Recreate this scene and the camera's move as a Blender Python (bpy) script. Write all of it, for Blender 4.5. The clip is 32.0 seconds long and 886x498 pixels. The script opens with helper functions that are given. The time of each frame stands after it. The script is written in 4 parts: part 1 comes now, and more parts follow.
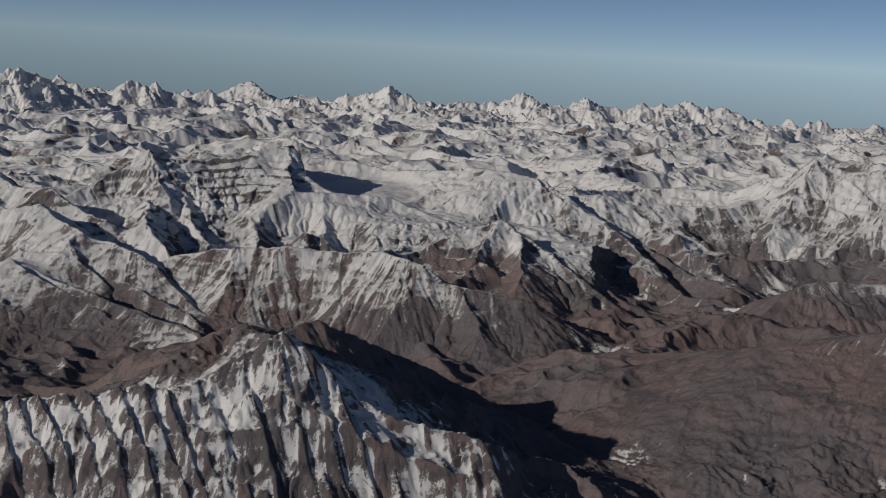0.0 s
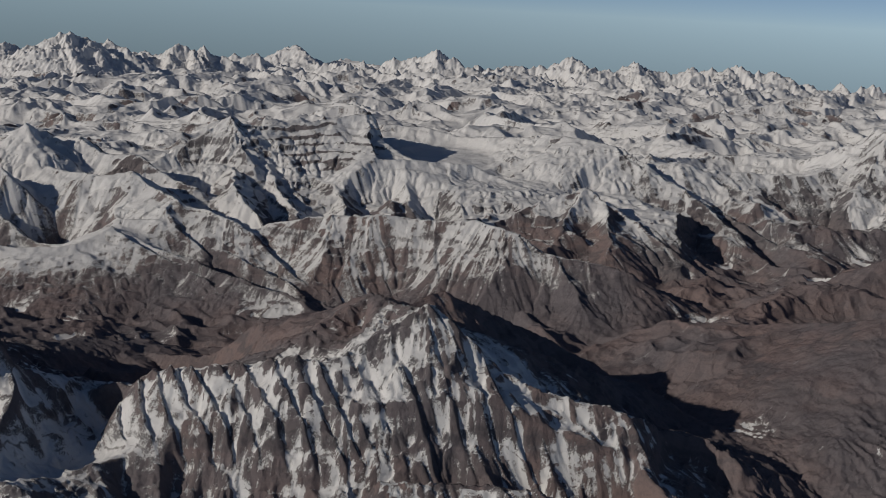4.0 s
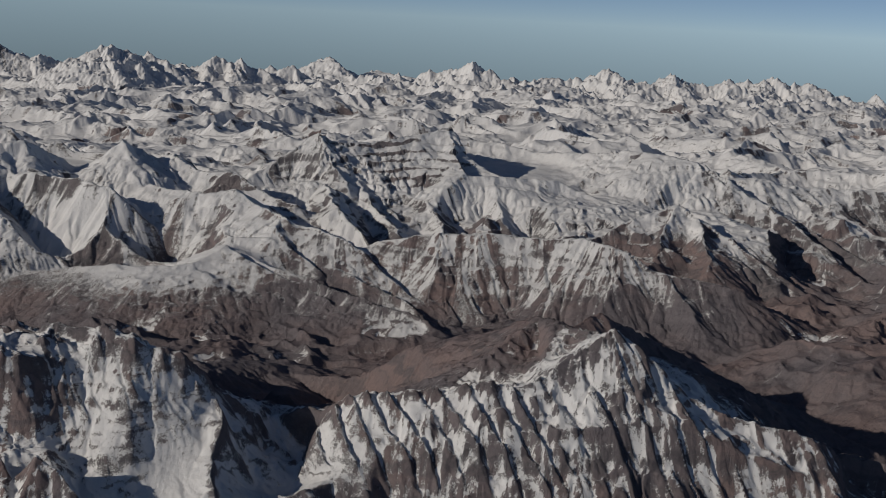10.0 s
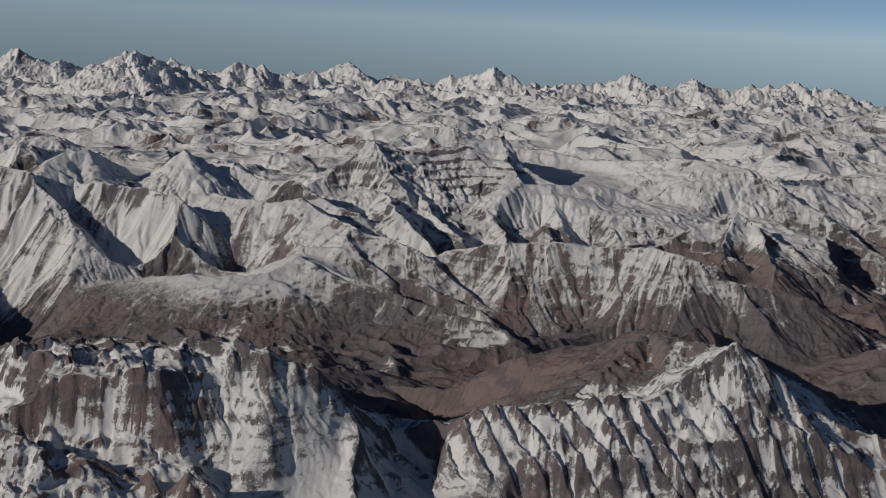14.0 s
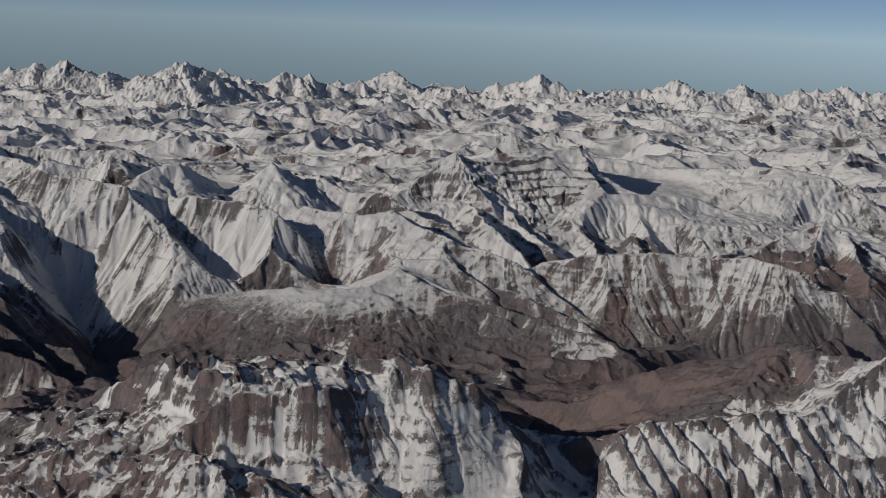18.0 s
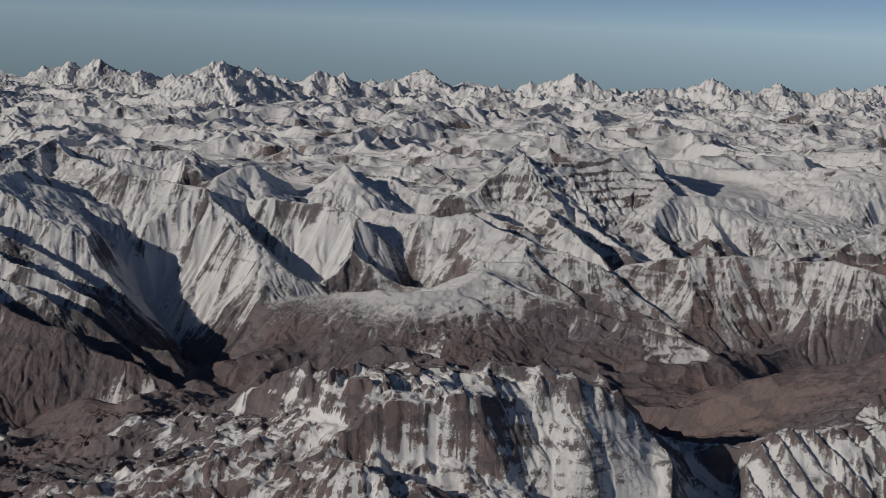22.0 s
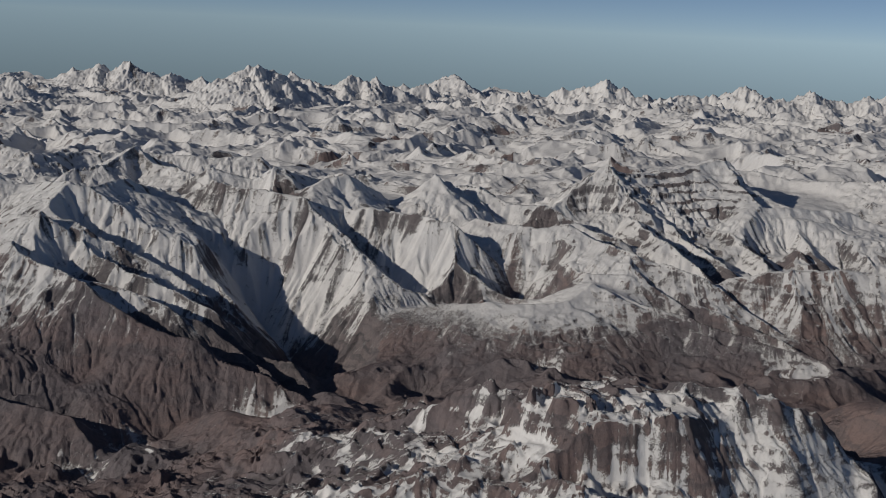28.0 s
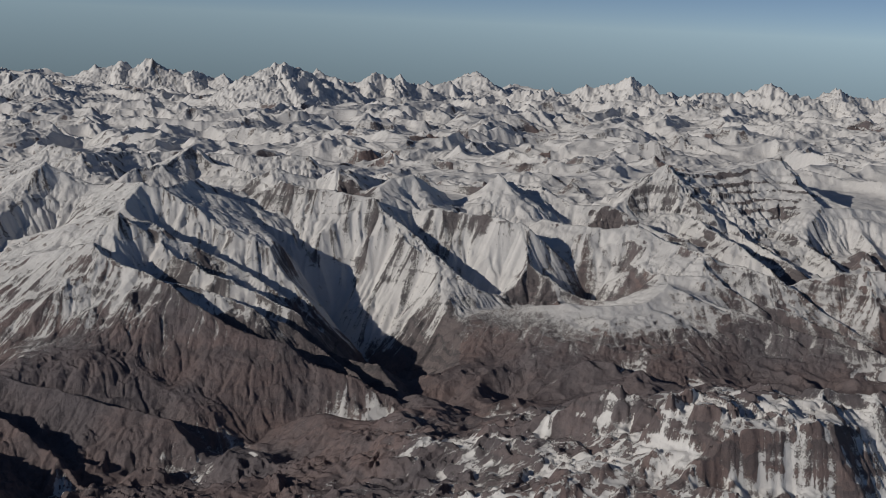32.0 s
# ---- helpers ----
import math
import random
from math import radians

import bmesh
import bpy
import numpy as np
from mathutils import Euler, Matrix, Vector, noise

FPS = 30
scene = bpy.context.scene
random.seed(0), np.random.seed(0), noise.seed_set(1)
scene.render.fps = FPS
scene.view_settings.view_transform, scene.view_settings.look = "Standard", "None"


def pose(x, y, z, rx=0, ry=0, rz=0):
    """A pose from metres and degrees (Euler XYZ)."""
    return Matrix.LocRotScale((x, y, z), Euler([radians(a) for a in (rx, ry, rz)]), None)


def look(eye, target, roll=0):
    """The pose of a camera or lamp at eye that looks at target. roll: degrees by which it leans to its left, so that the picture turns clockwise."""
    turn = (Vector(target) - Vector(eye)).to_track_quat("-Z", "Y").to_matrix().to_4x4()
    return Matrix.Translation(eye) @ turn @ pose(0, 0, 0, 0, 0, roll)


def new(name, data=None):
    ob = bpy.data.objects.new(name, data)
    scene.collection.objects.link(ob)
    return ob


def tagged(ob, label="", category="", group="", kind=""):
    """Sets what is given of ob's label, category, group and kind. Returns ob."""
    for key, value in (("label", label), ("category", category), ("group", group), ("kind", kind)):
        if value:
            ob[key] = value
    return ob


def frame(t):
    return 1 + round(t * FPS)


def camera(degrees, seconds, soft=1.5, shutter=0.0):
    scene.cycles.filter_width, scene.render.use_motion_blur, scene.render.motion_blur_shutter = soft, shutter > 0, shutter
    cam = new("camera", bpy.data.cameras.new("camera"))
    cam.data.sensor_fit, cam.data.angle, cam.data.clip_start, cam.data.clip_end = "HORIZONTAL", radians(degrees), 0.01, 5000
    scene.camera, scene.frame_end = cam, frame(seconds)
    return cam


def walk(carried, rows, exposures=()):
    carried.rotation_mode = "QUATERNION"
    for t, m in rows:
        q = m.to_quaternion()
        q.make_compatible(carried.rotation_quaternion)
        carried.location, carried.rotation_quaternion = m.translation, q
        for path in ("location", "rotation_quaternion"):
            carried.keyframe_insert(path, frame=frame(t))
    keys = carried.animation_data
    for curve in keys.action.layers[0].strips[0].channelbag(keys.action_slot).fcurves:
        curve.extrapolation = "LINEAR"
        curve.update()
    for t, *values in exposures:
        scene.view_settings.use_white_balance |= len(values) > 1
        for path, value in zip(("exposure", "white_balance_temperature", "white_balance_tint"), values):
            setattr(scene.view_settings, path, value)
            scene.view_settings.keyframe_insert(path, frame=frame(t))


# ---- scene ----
cam = camera(42.3, 32.0, soft=0.6)
EXPOSURE = -0.6
METRES, EYE, TILT, LEAN, TURN = 500.0, 400.0, -10.0, -3.0, 0.0
ROWS = [
    (0.0, 0.0, 0.0, 0.0, 0.0, 0.0, -0.0),
    (0.5, -0.0145, 0.0002, 0.001, 0.16, -0.09, -0.08),
    (1.0, -0.0308, 0.0023, 0.002, 0.51, -0.4, -0.01),
    (1.5, -0.0455, 0.0024, 0.003, 0.74, -0.64, -0.12),
    (2.0, -0.0614, 0.0024, 0.0043, 1.01, -0.98, -0.16),
    (2.5, -0.0756, 0.0015, 0.006, 1.22, -1.28, -0.17),
    (3.0, -0.0913, 0.0021, 0.0067, 1.35, -1.58, -0.12),
    (3.5, -0.106, 0.0021, 0.0078, 1.38, -1.72, -0.23),
    (5.5, -0.1673, -0.0015, 0.013, 1.7, -2.05, -0.06),
    (6.0, -0.1831, -0.0025, 0.0143, 1.76, -2.06, -0.07),
    (6.5, -0.1981, -0.0032, 0.0157, 1.83, -1.95, -0.08),
    (7.0, -0.2138, -0.0048, 0.0178, 1.84, -1.88, -0.1),
    (7.5, -0.2285, -0.0059, 0.0192, 1.75, -1.73, -0.15),
    (8.0, -0.244, -0.0073, 0.02, 1.72, -1.59, -0.19),
    (8.5, -0.2593, -0.007, 0.0207, 1.76, -1.49, -0.18),
    (9.0, -0.2748, -0.0075, 0.0231, 1.84, -1.5, -0.15),
    (9.5, -0.2896, -0.0092, 0.024, 1.87, -1.46, -0.15),
    (10.0, -0.3056, -0.0101, 0.0253, 1.85, -1.37, -0.24),
    (10.5, -0.3202, -0.0102, 0.0262, 1.8, -1.25, -0.26),
    (11.0, -0.3364, -0.012, 0.0277, 1.8, -1.19, -0.26),
    (11.5, -0.3515, -0.0124, 0.0288, 1.92, -1.21, -0.2),
    (12.0, -0.3675, -0.0134, 0.0303, 1.96, -1.17, -0.21),
    (12.5, -0.3823, -0.0141, 0.0317, 1.94, -1.17, -0.2),
    (13.0, -0.3988, -0.0151, 0.0328, 1.85, -1.11, -0.22),
    (13.5, -0.4133, -0.016, 0.034, 1.87, -1.12, -0.17),
    (14.0, -0.4299, -0.0169, 0.0354, 1.99, -1.19, -0.18),
    (14.5, -0.4443, -0.017, 0.0356, 2.09, -1.19, -0.13),
    (16.5, -0.5077, -0.021, 0.0422, 3.37, -1.03, 0.46),
    (17.0, -0.5236, -0.0223, 0.0433, 3.49, -0.92, 0.4),
    (17.5, -0.5386, -0.0233, 0.045, 3.47, -0.91, 0.33),
    (18.0, -0.555, -0.0244, 0.0461, 3.42, -0.88, 0.23),
    (18.5, -0.5699, -0.0256, 0.0472, 3.41, -0.88, 0.23),
    (19.0, -0.5862, -0.0267, 0.0487, 3.6, -0.95, 0.42),
    (19.5, -0.601, -0.0273, 0.0495, 3.79, -1.13, 0.64),
    (20.0, -0.6176, -0.0287, 0.0509, 3.93, -1.1, 0.33),
    (20.5, -0.6325, -0.0298, 0.0518, 4.15, -1.06, 0.39),
    (21.0, -0.6487, -0.0312, 0.0536, 4.3, -1.16, 0.35),
    (21.5, -0.6634, -0.0323, 0.0548, 4.25, -1.12, 0.26),
    (22.0, -0.6797, -0.0333, 0.0561, 4.16, -1.01, 0.13),
    (22.5, -0.6949, -0.0343, 0.0573, 4.09, -0.91, 0.04),
    (23.0, -0.7111, -0.0355, 0.0587, 4.15, -0.89, -0.01),
    (23.5, -0.7262, -0.0372, 0.06, 4.19, -0.95, -0.08),
    (24.0, -0.7421, -0.0376, 0.061, 4.19, -1.03, -0.11),
    (24.5, -0.7575, -0.0398, 0.0627, 4.24, -1.11, -0.15),
    (25.0, -0.7737, -0.0394, 0.0634, 4.27, -1.11, -0.2),
    (25.5, -0.7889, -0.0408, 0.0648, 4.25, -1.16, -0.2),
    (27.5, -0.8521, -0.0438, 0.0691, 4.31, -1.06, -0.26),
    (28.0, -0.868, -0.0454, 0.0713, 4.29, -0.86, -0.33),
    (28.5, -0.8831, -0.0461, 0.072, 4.17, -0.61, -0.42),
    (29.0, -0.8995, -0.0465, 0.0729, 4.15, -0.47, -0.41),
    (29.5, -0.9144, -0.0478, 0.0738, 4.21, -0.41, -0.37),
    (30.0, -0.9308, -0.0482, 0.0751, 4.23, -0.47, -0.32),
    (30.5, -0.946, -0.0489, 0.0762, 4.25, -0.64, -0.41),
    (31.0, -0.9626, -0.0499, 0.077, 4.33, -0.81, -0.33),
    (31.5, -0.9778, -0.0509, 0.0782, 4.46, -0.98, -0.34),
    (32.0, -0.9943, -0.0516, 0.0799, 4.54, -1.06, -0.36),
]
walk(cam, [(t, pose(0, 0, EYE, TILT, LEAN, TURN) @ pose(METRES * x, METRES * y, METRES * z, 90 + pitch, roll, yaw)) for t, x, y, z, yaw, pitch, roll in ROWS],
     exposures=((0.0, EXPOSURE), (32.0, EXPOSURE)))

# ---- light ----
SUN_AZ, SUN_EL = 213.0, 21.5      # the light travels towards +x and a little away from the flight line
world = bpy.data.worlds.new("sky_world")
scene.world = world
world.use_nodes = True
wn = world.node_tree.nodes
sky = wn.new("ShaderNodeTexSky")
sky.sky_type = 'NISHITA'
sky.sun_disc = False
sky.sun_elevation = radians(SUN_EL)
sky.sun_rotation = radians(270.0 - (SUN_AZ - 180.0))
sky.altitude = 8000.0
sky.air_density = 0.85
sky.dust_density = 0.0
sky.ozone_density = 1.0
world.node_tree.links.new(sky.outputs["Color"], wn["Background"].inputs["Color"])
wn["Background"].inputs["Strength"].default_value = 0.071
sun = new("sun", bpy.data.lights.new("sun", 'SUN'))
sun.data.energy = 3.15
sun.data.angle = radians(0.5)
sun.data.color = (1.0, 0.925, 0.835)
az = radians(SUN_AZ)
sun.matrix_world = look(Vector((math.cos(az), math.sin(az), math.tan(radians(SUN_EL)))) * 1500.0, (0, 0, 0))


# ---- materials ----
def mountain_material(name, rock_a, rock_b, rock_c, banding, band_size):
    """Bare rock, scree and snow; snow cover comes from the mesh's "snow" attribute, the slope and two grains of noise."""
    mat = bpy.data.materials.new(name)
    mat.use_nodes = True
    nt = mat.node_tree
    n, link = nt.nodes, nt.links.new
    bsdf = n["Principled BSDF"]

    def tex(scale, detail=6.0, rough=0.6, vector=None):
        q = n.new("ShaderNodeTexNoise")
        q.inputs["Scale"].default_value = scale
        q.inputs["Detail"].default_value = detail
        q.inputs["Roughness"].default_value = rough
        link(vector or geo.outputs["Position"], q.inputs["Vector"])
        return q.outputs["Fac"]

    def calc(op, a, b=None, c=None):
        q = n.new("ShaderNodeMath")
        q.operation = op
        for k, v in enumerate((a, b, c)):
            if v is None:
                continue
            if isinstance(v, (int, float)):
                q.inputs[k].default_value = v
            else:
                link(v, q.inputs[k])
        return q.outputs[0]

    def smooth(v, lo, hi, to0=0.0, to1=1.0):
        q = n.new("ShaderNodeMapRange")
        q.interpolation_type = 'SMOOTHSTEP'
        for key, val in (("From Min", lo), ("From Max", hi), ("To Min", to0), ("To Max", to1)):
            q.inputs[key].default_value = val
        link(v, q.inputs["Value"])
        return q.outputs["Result"]

    def blend(f, a, b):
        q = n.new("ShaderNodeMix")
        q.data_type = 'RGBA'
        link(f, q.inputs["Factor"])
        for key, v in (("A", a), ("B", b)):
            s = [k for k in q.inputs if k.name == key and k.type == 'RGBA'][0]
            if isinstance(v, tuple):
                s.default_value = (*v, 1.0)
            else:
                link(v, s)
        return [k for k in q.outputs if k.type == 'RGBA'][0]

    geo = n.new("ShaderNodeNewGeometry")
    sep_n = n.new("ShaderNodeSeparateXYZ")
    link(geo.outputs["Normal"], sep_n.inputs[0])
    sep_p = n.new("ShaderNodeSeparateXYZ")
    link(geo.outputs["Position"], sep_p.inputs[0])
    att = n.new("ShaderNodeAttribute")
    att.attribute_name = "snow"
    # grain runs down the faces, a little aslant
    drawn = n.new("ShaderNodeMapping")
    drawn.vector_type = 'TEXTURE'
    drawn.inputs["Rotation"].default_value = (0.0, 0.0, radians(16.0))
    drawn.inputs["Scale"].default_value = (1.0, 1.7, 1.3)
    link(geo.outputs["Position"], drawn.inputs["Vector"])
    drawn = drawn.outputs[0]
    big, mid, fine, grit = tex(0.008), tex(0.05, 7.0, 0.65), tex(0.42, 8.0, 0.72, drawn), tex(1.8, 5.0, 0.75, drawn)
    # rock: large colour zones, beds of rock that follow the height with a slow fold, grit
    fold = calc('MULTIPLY_ADD', mid, 26.0, calc('MULTIPLY', big, 60.0))
    beds_at = calc('ADD', sep_p.outputs["Z"], fold)
    comb = n.new("ShaderNodeCombineXYZ")
    link(calc('MULTIPLY', beds_at, 1.0 / band_size), comb.inputs[2])
    beds = tex(1.0, 4.0, 0.7, comb.outputs[0])
    rock = blend(smooth(big, 0.35, 0.65), rock_a, rock_b)
    rock = blend(calc('MULTIPLY', smooth(beds, 0.45, 0.62), banding), rock, rock_c)
    thin_at = n.new("ShaderNodeCombineXYZ")
    link(calc('MULTIPLY', beds_at, 2.6 / band_size), thin_at.inputs[2])
    thin_beds = tex(1.0, 3.0, 0.7, thin_at.outputs[0])
    rock = blend(calc('MULTIPLY', smooth(fine, 0.45, 0.75), 0.45), rock, tuple(0.45 * v for v in rock_a))
    # snow
    steep = calc('SUBTRACT', 1.0, sep_n.outputs["Z"])
    cover = calc('SUBTRACT', att.outputs["Fac"], calc('MULTIPLY', steep, 0.95))
    cover = calc('ADD', cover, calc('MULTIPLY_ADD', fine, 1.0, -0.5))
    cover = calc('ADD', cover, calc('MULTIPLY_ADD', mid, 0.6, -0.3))
    cover = calc('ADD', cover, calc('MULTIPLY_ADD', grit, 1.5, -0.75))
    cover = calc('SUBTRACT', cover, calc('MULTIPLY', smooth(beds, 0.5, 0.62), 0.2 * banding))
    cover = calc('SUBTRACT', cover, calc('MULTIPLY', calc('MULTIPLY', smooth(thin_beds, 0.52, 0.62), smooth(steep, 0.06, 0.3)), 0.5 * banding))
    snow = smooth(cover, 0.16, 0.34)
    white = blend(smooth(mid, 0.3, 0.7), (0.84, 0.83, 0.81), (0.78, 0.765, 0.745))
    # a thin dusting of snow on the rock round about
    dust = smooth(calc('ADD', calc('SUBTRACT', att.outputs["Fac"], calc('MULTIPLY', steep, 1.25)), calc('MULTIPLY_ADD', grit, 1.2, calc('MULTIPLY_ADD', mid, 0.9, -1.05))), -0.15, 0.6, 0.0, 0.48)
    link(blend(calc('MAXIMUM', snow, dust), rock, white), bsdf.inputs["Base Color"])
    link(smooth(snow, 0.0, 1.0, 0.92, 0.6), bsdf.inputs["Roughness"])
    bsdf.inputs["Specular IOR Level"].default_value = 0.15
    bump = n.new("ShaderNodeBump")
    bump.inputs["Strength"].default_value = 0.9
    bump.inputs["Distance"].default_value = 1.0
    height = calc('MULTIPLY_ADD', fine, 1.7, calc('MULTIPLY', grit, 0.5))
    link(calc('MULTIPLY', height, smooth(snow, 0.0, 1.0, 1.0, 0.32)), bump.inputs["Height"])
    link(bump.outputs["Normal"], bsdf.inputs["Normal"])
    return mat


BROWN = mountain_material("brown_rock_and_snow", (0.205, 0.184, 0.192), (0.272, 0.204, 0.190), (0.136, 0.124, 0.130), 0.8, 9.0)
GREY = mountain_material("grey_rock_and_snow", (0.198, 0.184, 0.190), (0.240, 0.205, 0.202), (0.116, 0.110, 0.116), 1.0, 12.0)

# ---- terrain: noise ----
F4 = np.float32
rng = np.random.default_rng(7)
PERM = np.concatenate([rng.permutation(256)] * 2).astype(np.int32)
ANG = rng.random(256) * 2 * np.pi
GX, GY = np.cos(ANG).astype(F4), np.sin(ANG).astype(F4)


def hashed(xi, yi, seed):
    return PERM[(PERM[(xi + seed * 17) & 255] + yi + seed * 31) & 255]


def perlin(x, y, seed=0):
    xf, yf = np.floor(x), np.floor(y)
    xi, yi = xf.astype(np.int32), yf.astype(np.int32)
    u, v = (x - xf).astype(F4), (y - yf).astype(F4)
    su, sv = u * u * u * (u * (u * 6 - 15) + 10), v * v * v * (v * (v * 6 - 15) + 10)
    out = []
    for dy in (0, 1):
        pair = []
        for dx in (0, 1):
            h = hashed(xi + dx, yi + dy, seed)
            pair.append(GX[h] * (u - dx) + GY[h] * (v - dy))
        out.append(pair[0] + su * (pair[1] - pair[0]))
    return (out[0] + sv * (out[1] - out[0])) * F4(1.5)


def fbm(x, y, size, octaves, seed=0, gain=0.5):
    total, amp = 0, 1.0
    for k in range(octaves):
        total = total + amp * perlin(x / size, y / size, seed + k)
        amp, size = amp * gain, size / 2.03
    return total


def ridged(x, y, size, octaves, seed=0, gain=0.5):
    """Sharp crests and branching valleys, from 0 to about 1."""
    total, amp, weight, norm = 0, 1.0, 1.0, 0.0
    for k in range(octaves):
        r = 1.0 - np.abs(perlin(x / size, y / size, seed + k))
        r = r * r * weight
        total = total + amp * r
        weight = np.clip(r * 1.6, 0, 1)
        norm += amp
        amp, size = amp * gain, size / 2.1
    return total / norm


def step(v, lo, hi):
    q = np.clip((v - lo) / (hi - lo), 0, 1)
    return q * q * (3 - 2 * q)


# ---- terrain: the sheet's grid, finer where it is near ----
COLS = 1240
ys = [395.0]
while ys[-1] < 4750:
    ys.append(ys[-1] + 0.70 * (ys[-1] / 450) ** 1.25)
ys = np.array(ys, F4)
ROWN = len(ys)
X_LEFT, X_WIDE = -590.0 - 0.49 * ys, 620.0 + 0.89 * ys
uu = np.linspace(0, 1, COLS).astype(F4)
Y = np.repeat(ys[:, None], COLS, 1)
X = X_LEFT[:, None] + uu[None, :] * X_WIDE[:, None]


def spread(points, power=4.0):
    """A smooth field through a few known spots (x, y, value)."""
    top, low = 0, 0
    for px, py, v in points:
        w = 1.0 / (((X - px) ** 2 + (Y - py) ** 2) / (0.06 * py) ** 2 + 0.35) ** (power / 2)
        top, low = top + w * F4(v), low + w
    return top / low


FLOOR = [(-716, 560, 130), (-558, 600, 155), (-246, 700, 140), (-267, 800, 145), (-221, 800, 150), (90, 690, 100), (150, 650, 114), (155, 710, 138),
         (120, 600, 100), (238, 770, 200), (161, 839, 170), (245, 725, 188), (219, 660, 165), (300, 640, 165), (-300, 420, 150), (-100, 450, 120),
         (50, 480, 95), (-500, 440, 165), (-680, 440, 140), (-243, 560, 160), (-180, 490, 150), (-243, 535, 172), (-262, 478, 196), (-225, 500, 186), (-650, 680, 126), (-790, 640, 120), (-627, 780, 126), (-850, 740, 140)]
FLOOR += [(256, 1150, 138), (338, 1250, 150), (445, 1400, 162), (204, 900, 150), (98, 1000, 130), (322, 1072, 160), (-639, 1000, 104), (-690, 1005, 140), (-740, 1035, 180), (-447, 1058, 158), (-425, 1090, 175), (-440, 1150, 190), (-20, 950, 140),
          (-666, 900, 100), (-553, 920, 140), (-375, 850, 150), (-60, 900, 145), (0, 800, 140), (-100, 750, 145), (-212, 943, 150), (-304, 913, 152)]
FLOOR += [(-300, 1120, 178), (-100, 1200, 183), (-560, 1160, 185), (-450, 1250, 198), (-700, 1160, 205), (-850, 1150, 205), (-1000, 1000, 190), (-820, 930, 160),
          (0, 1290, 180), (200, 1300, 160), (300, 1460, 185), (550, 1430, 175), (-20, 1480, 213), (-120, 1545, 210), (-60, 1565, 211), (-135, 1500, 207), (-560, 1225, 225), (-640, 1230, 225)]
FLOOR += [(-376, 468, 203), (-380, 455, 198), (-310, 480, 194), (-330, 500, 196), (-300, 460, 196)]
FLOOR += [(-900, 1450, 190), (-400, 1500, 200), (22, 1750, 205), (400, 1740, 205), (800, 1650, 195), (-1300, 2000, 165), (-600, 2000, 180),
          (0, 2050, 200), (700, 2050, 190), (-1500, 2700, 150), (-600, 2700, 165), (0, 2700, 185), (900, 2700, 185), (-1900, 3500, 140)]
FLOOR += [(-700, 3500, 160), (0, 3500, 185), (900, 3500, 185), (1500, 3500, 180), (-2000, 4500, 120), (0, 4500, 150), (1500, 4500, 150)]
base = spread(FLOOR)

# rolling foothills in the valleys, a sea of sharp mountains far off
far = step(Y, 1500, 1900)
wx = X + 0.02 * Y * perlin(X / 210, Y / 210, 50)
wy = Y + 0.02 * Y * perlin(X / 210, Y / 210, 51)
hills = ridged(wx, wy, 150.0, 4, 3) - 0.55
H = base + (1 - far) * (30.0 * hills + 8.0 * (ridged(wx, wy, 58.0, 3, 30) - 0.5))
fx = wx + 18 * perlin(X / 90, Y / 90, 52) + 6 * perlin(X / 35, Y / 35, 53)
fy = wy + 18 * perlin(X / 90, Y / 90, 54) + 6 * perlin(X / 35, Y / 35, 55)
H += far * (64.0 * (ridged(fx, fy, 300.0, 5, 11, 0.5) - 0.55) + 17.0 * (ridged(fx, fy, 105.0, 4, 21, 0.5) - 0.5))
BED = H.copy()
OWN = np.full(H.shape, -1, np.int16)

# crests wander a little
warp = np.clip(Y / 1000, 0.5, 2.5)
QX = X + warp * (3.5 * perlin(X / 26, Y / 26, 60) + 1.6 * perlin(X / 9, Y / 9, 61))
QY = Y + warp * (3.5 * perlin(X / 26, Y / 26, 62) + 1.6 * perlin(X / 9, Y / 9, 63))
RIDGES = []


def along(points, reach):
    """The block of the grid within reach of a line, and for each spot in it the distance, the line's height, the side and how far past an end it is."""
    p = np.array(points, F4)
    i0, i1 = np.searchsorted(ys, p[:, 1].min() - reach), np.searchsorted(ys, p[:, 1].max() + reach)
    a = (p[:, 0].min() - reach - X_LEFT[i0:i1]) / X_WIDE[i0:i1] * COLS
    b = (p[:, 0].max() + reach - X_LEFT[i0:i1]) / X_WIDE[i0:i1] * COLS
    if i1 <= i0 or int(b.max()) < 1 or int(a.min()) > COLS - 2:
        return None
    block = (slice(i0, i1), slice(max(0, int(a.min())), min(COLS, int(b.max()) + 1)))
    qx, qy = QX[block], QY[block]
    best = np.full(qx.shape, 1e9, F4)
    crest, side, past = np.zeros_like(best), np.zeros_like(best), np.zeros_like(best)
    flip = 1.0 if p[-1, 0] >= p[0, 0] else -1.0
    for (ax, ay, az_), (bx, by, bz) in zip(p[:-1], p[1:]):
        dx, dy = bx - ax, by - ay
        ln = math.hypot(dx, dy)
        g = ((qx - ax) * dx + (qy - ay) * dy) / (ln * ln)
        f = np.clip(g, 0, 1)
        ex, ey = qx - ax - f * dx, qy - ay - f * dy
        d = np.sqrt(ex * ex + ey * ey)
        near = d < best
        best = np.where(near, d, best)
        crest = np.where(near, az_ + f * (bz - az_), crest)
        side = np.where(near, flip * (dx * ey - dy * ex) / (ln * (d + 0.5)), side)
        past = np.where(near, np.abs(g - f) * ln, past)
    return block, qx, qy, best, crest, side, past


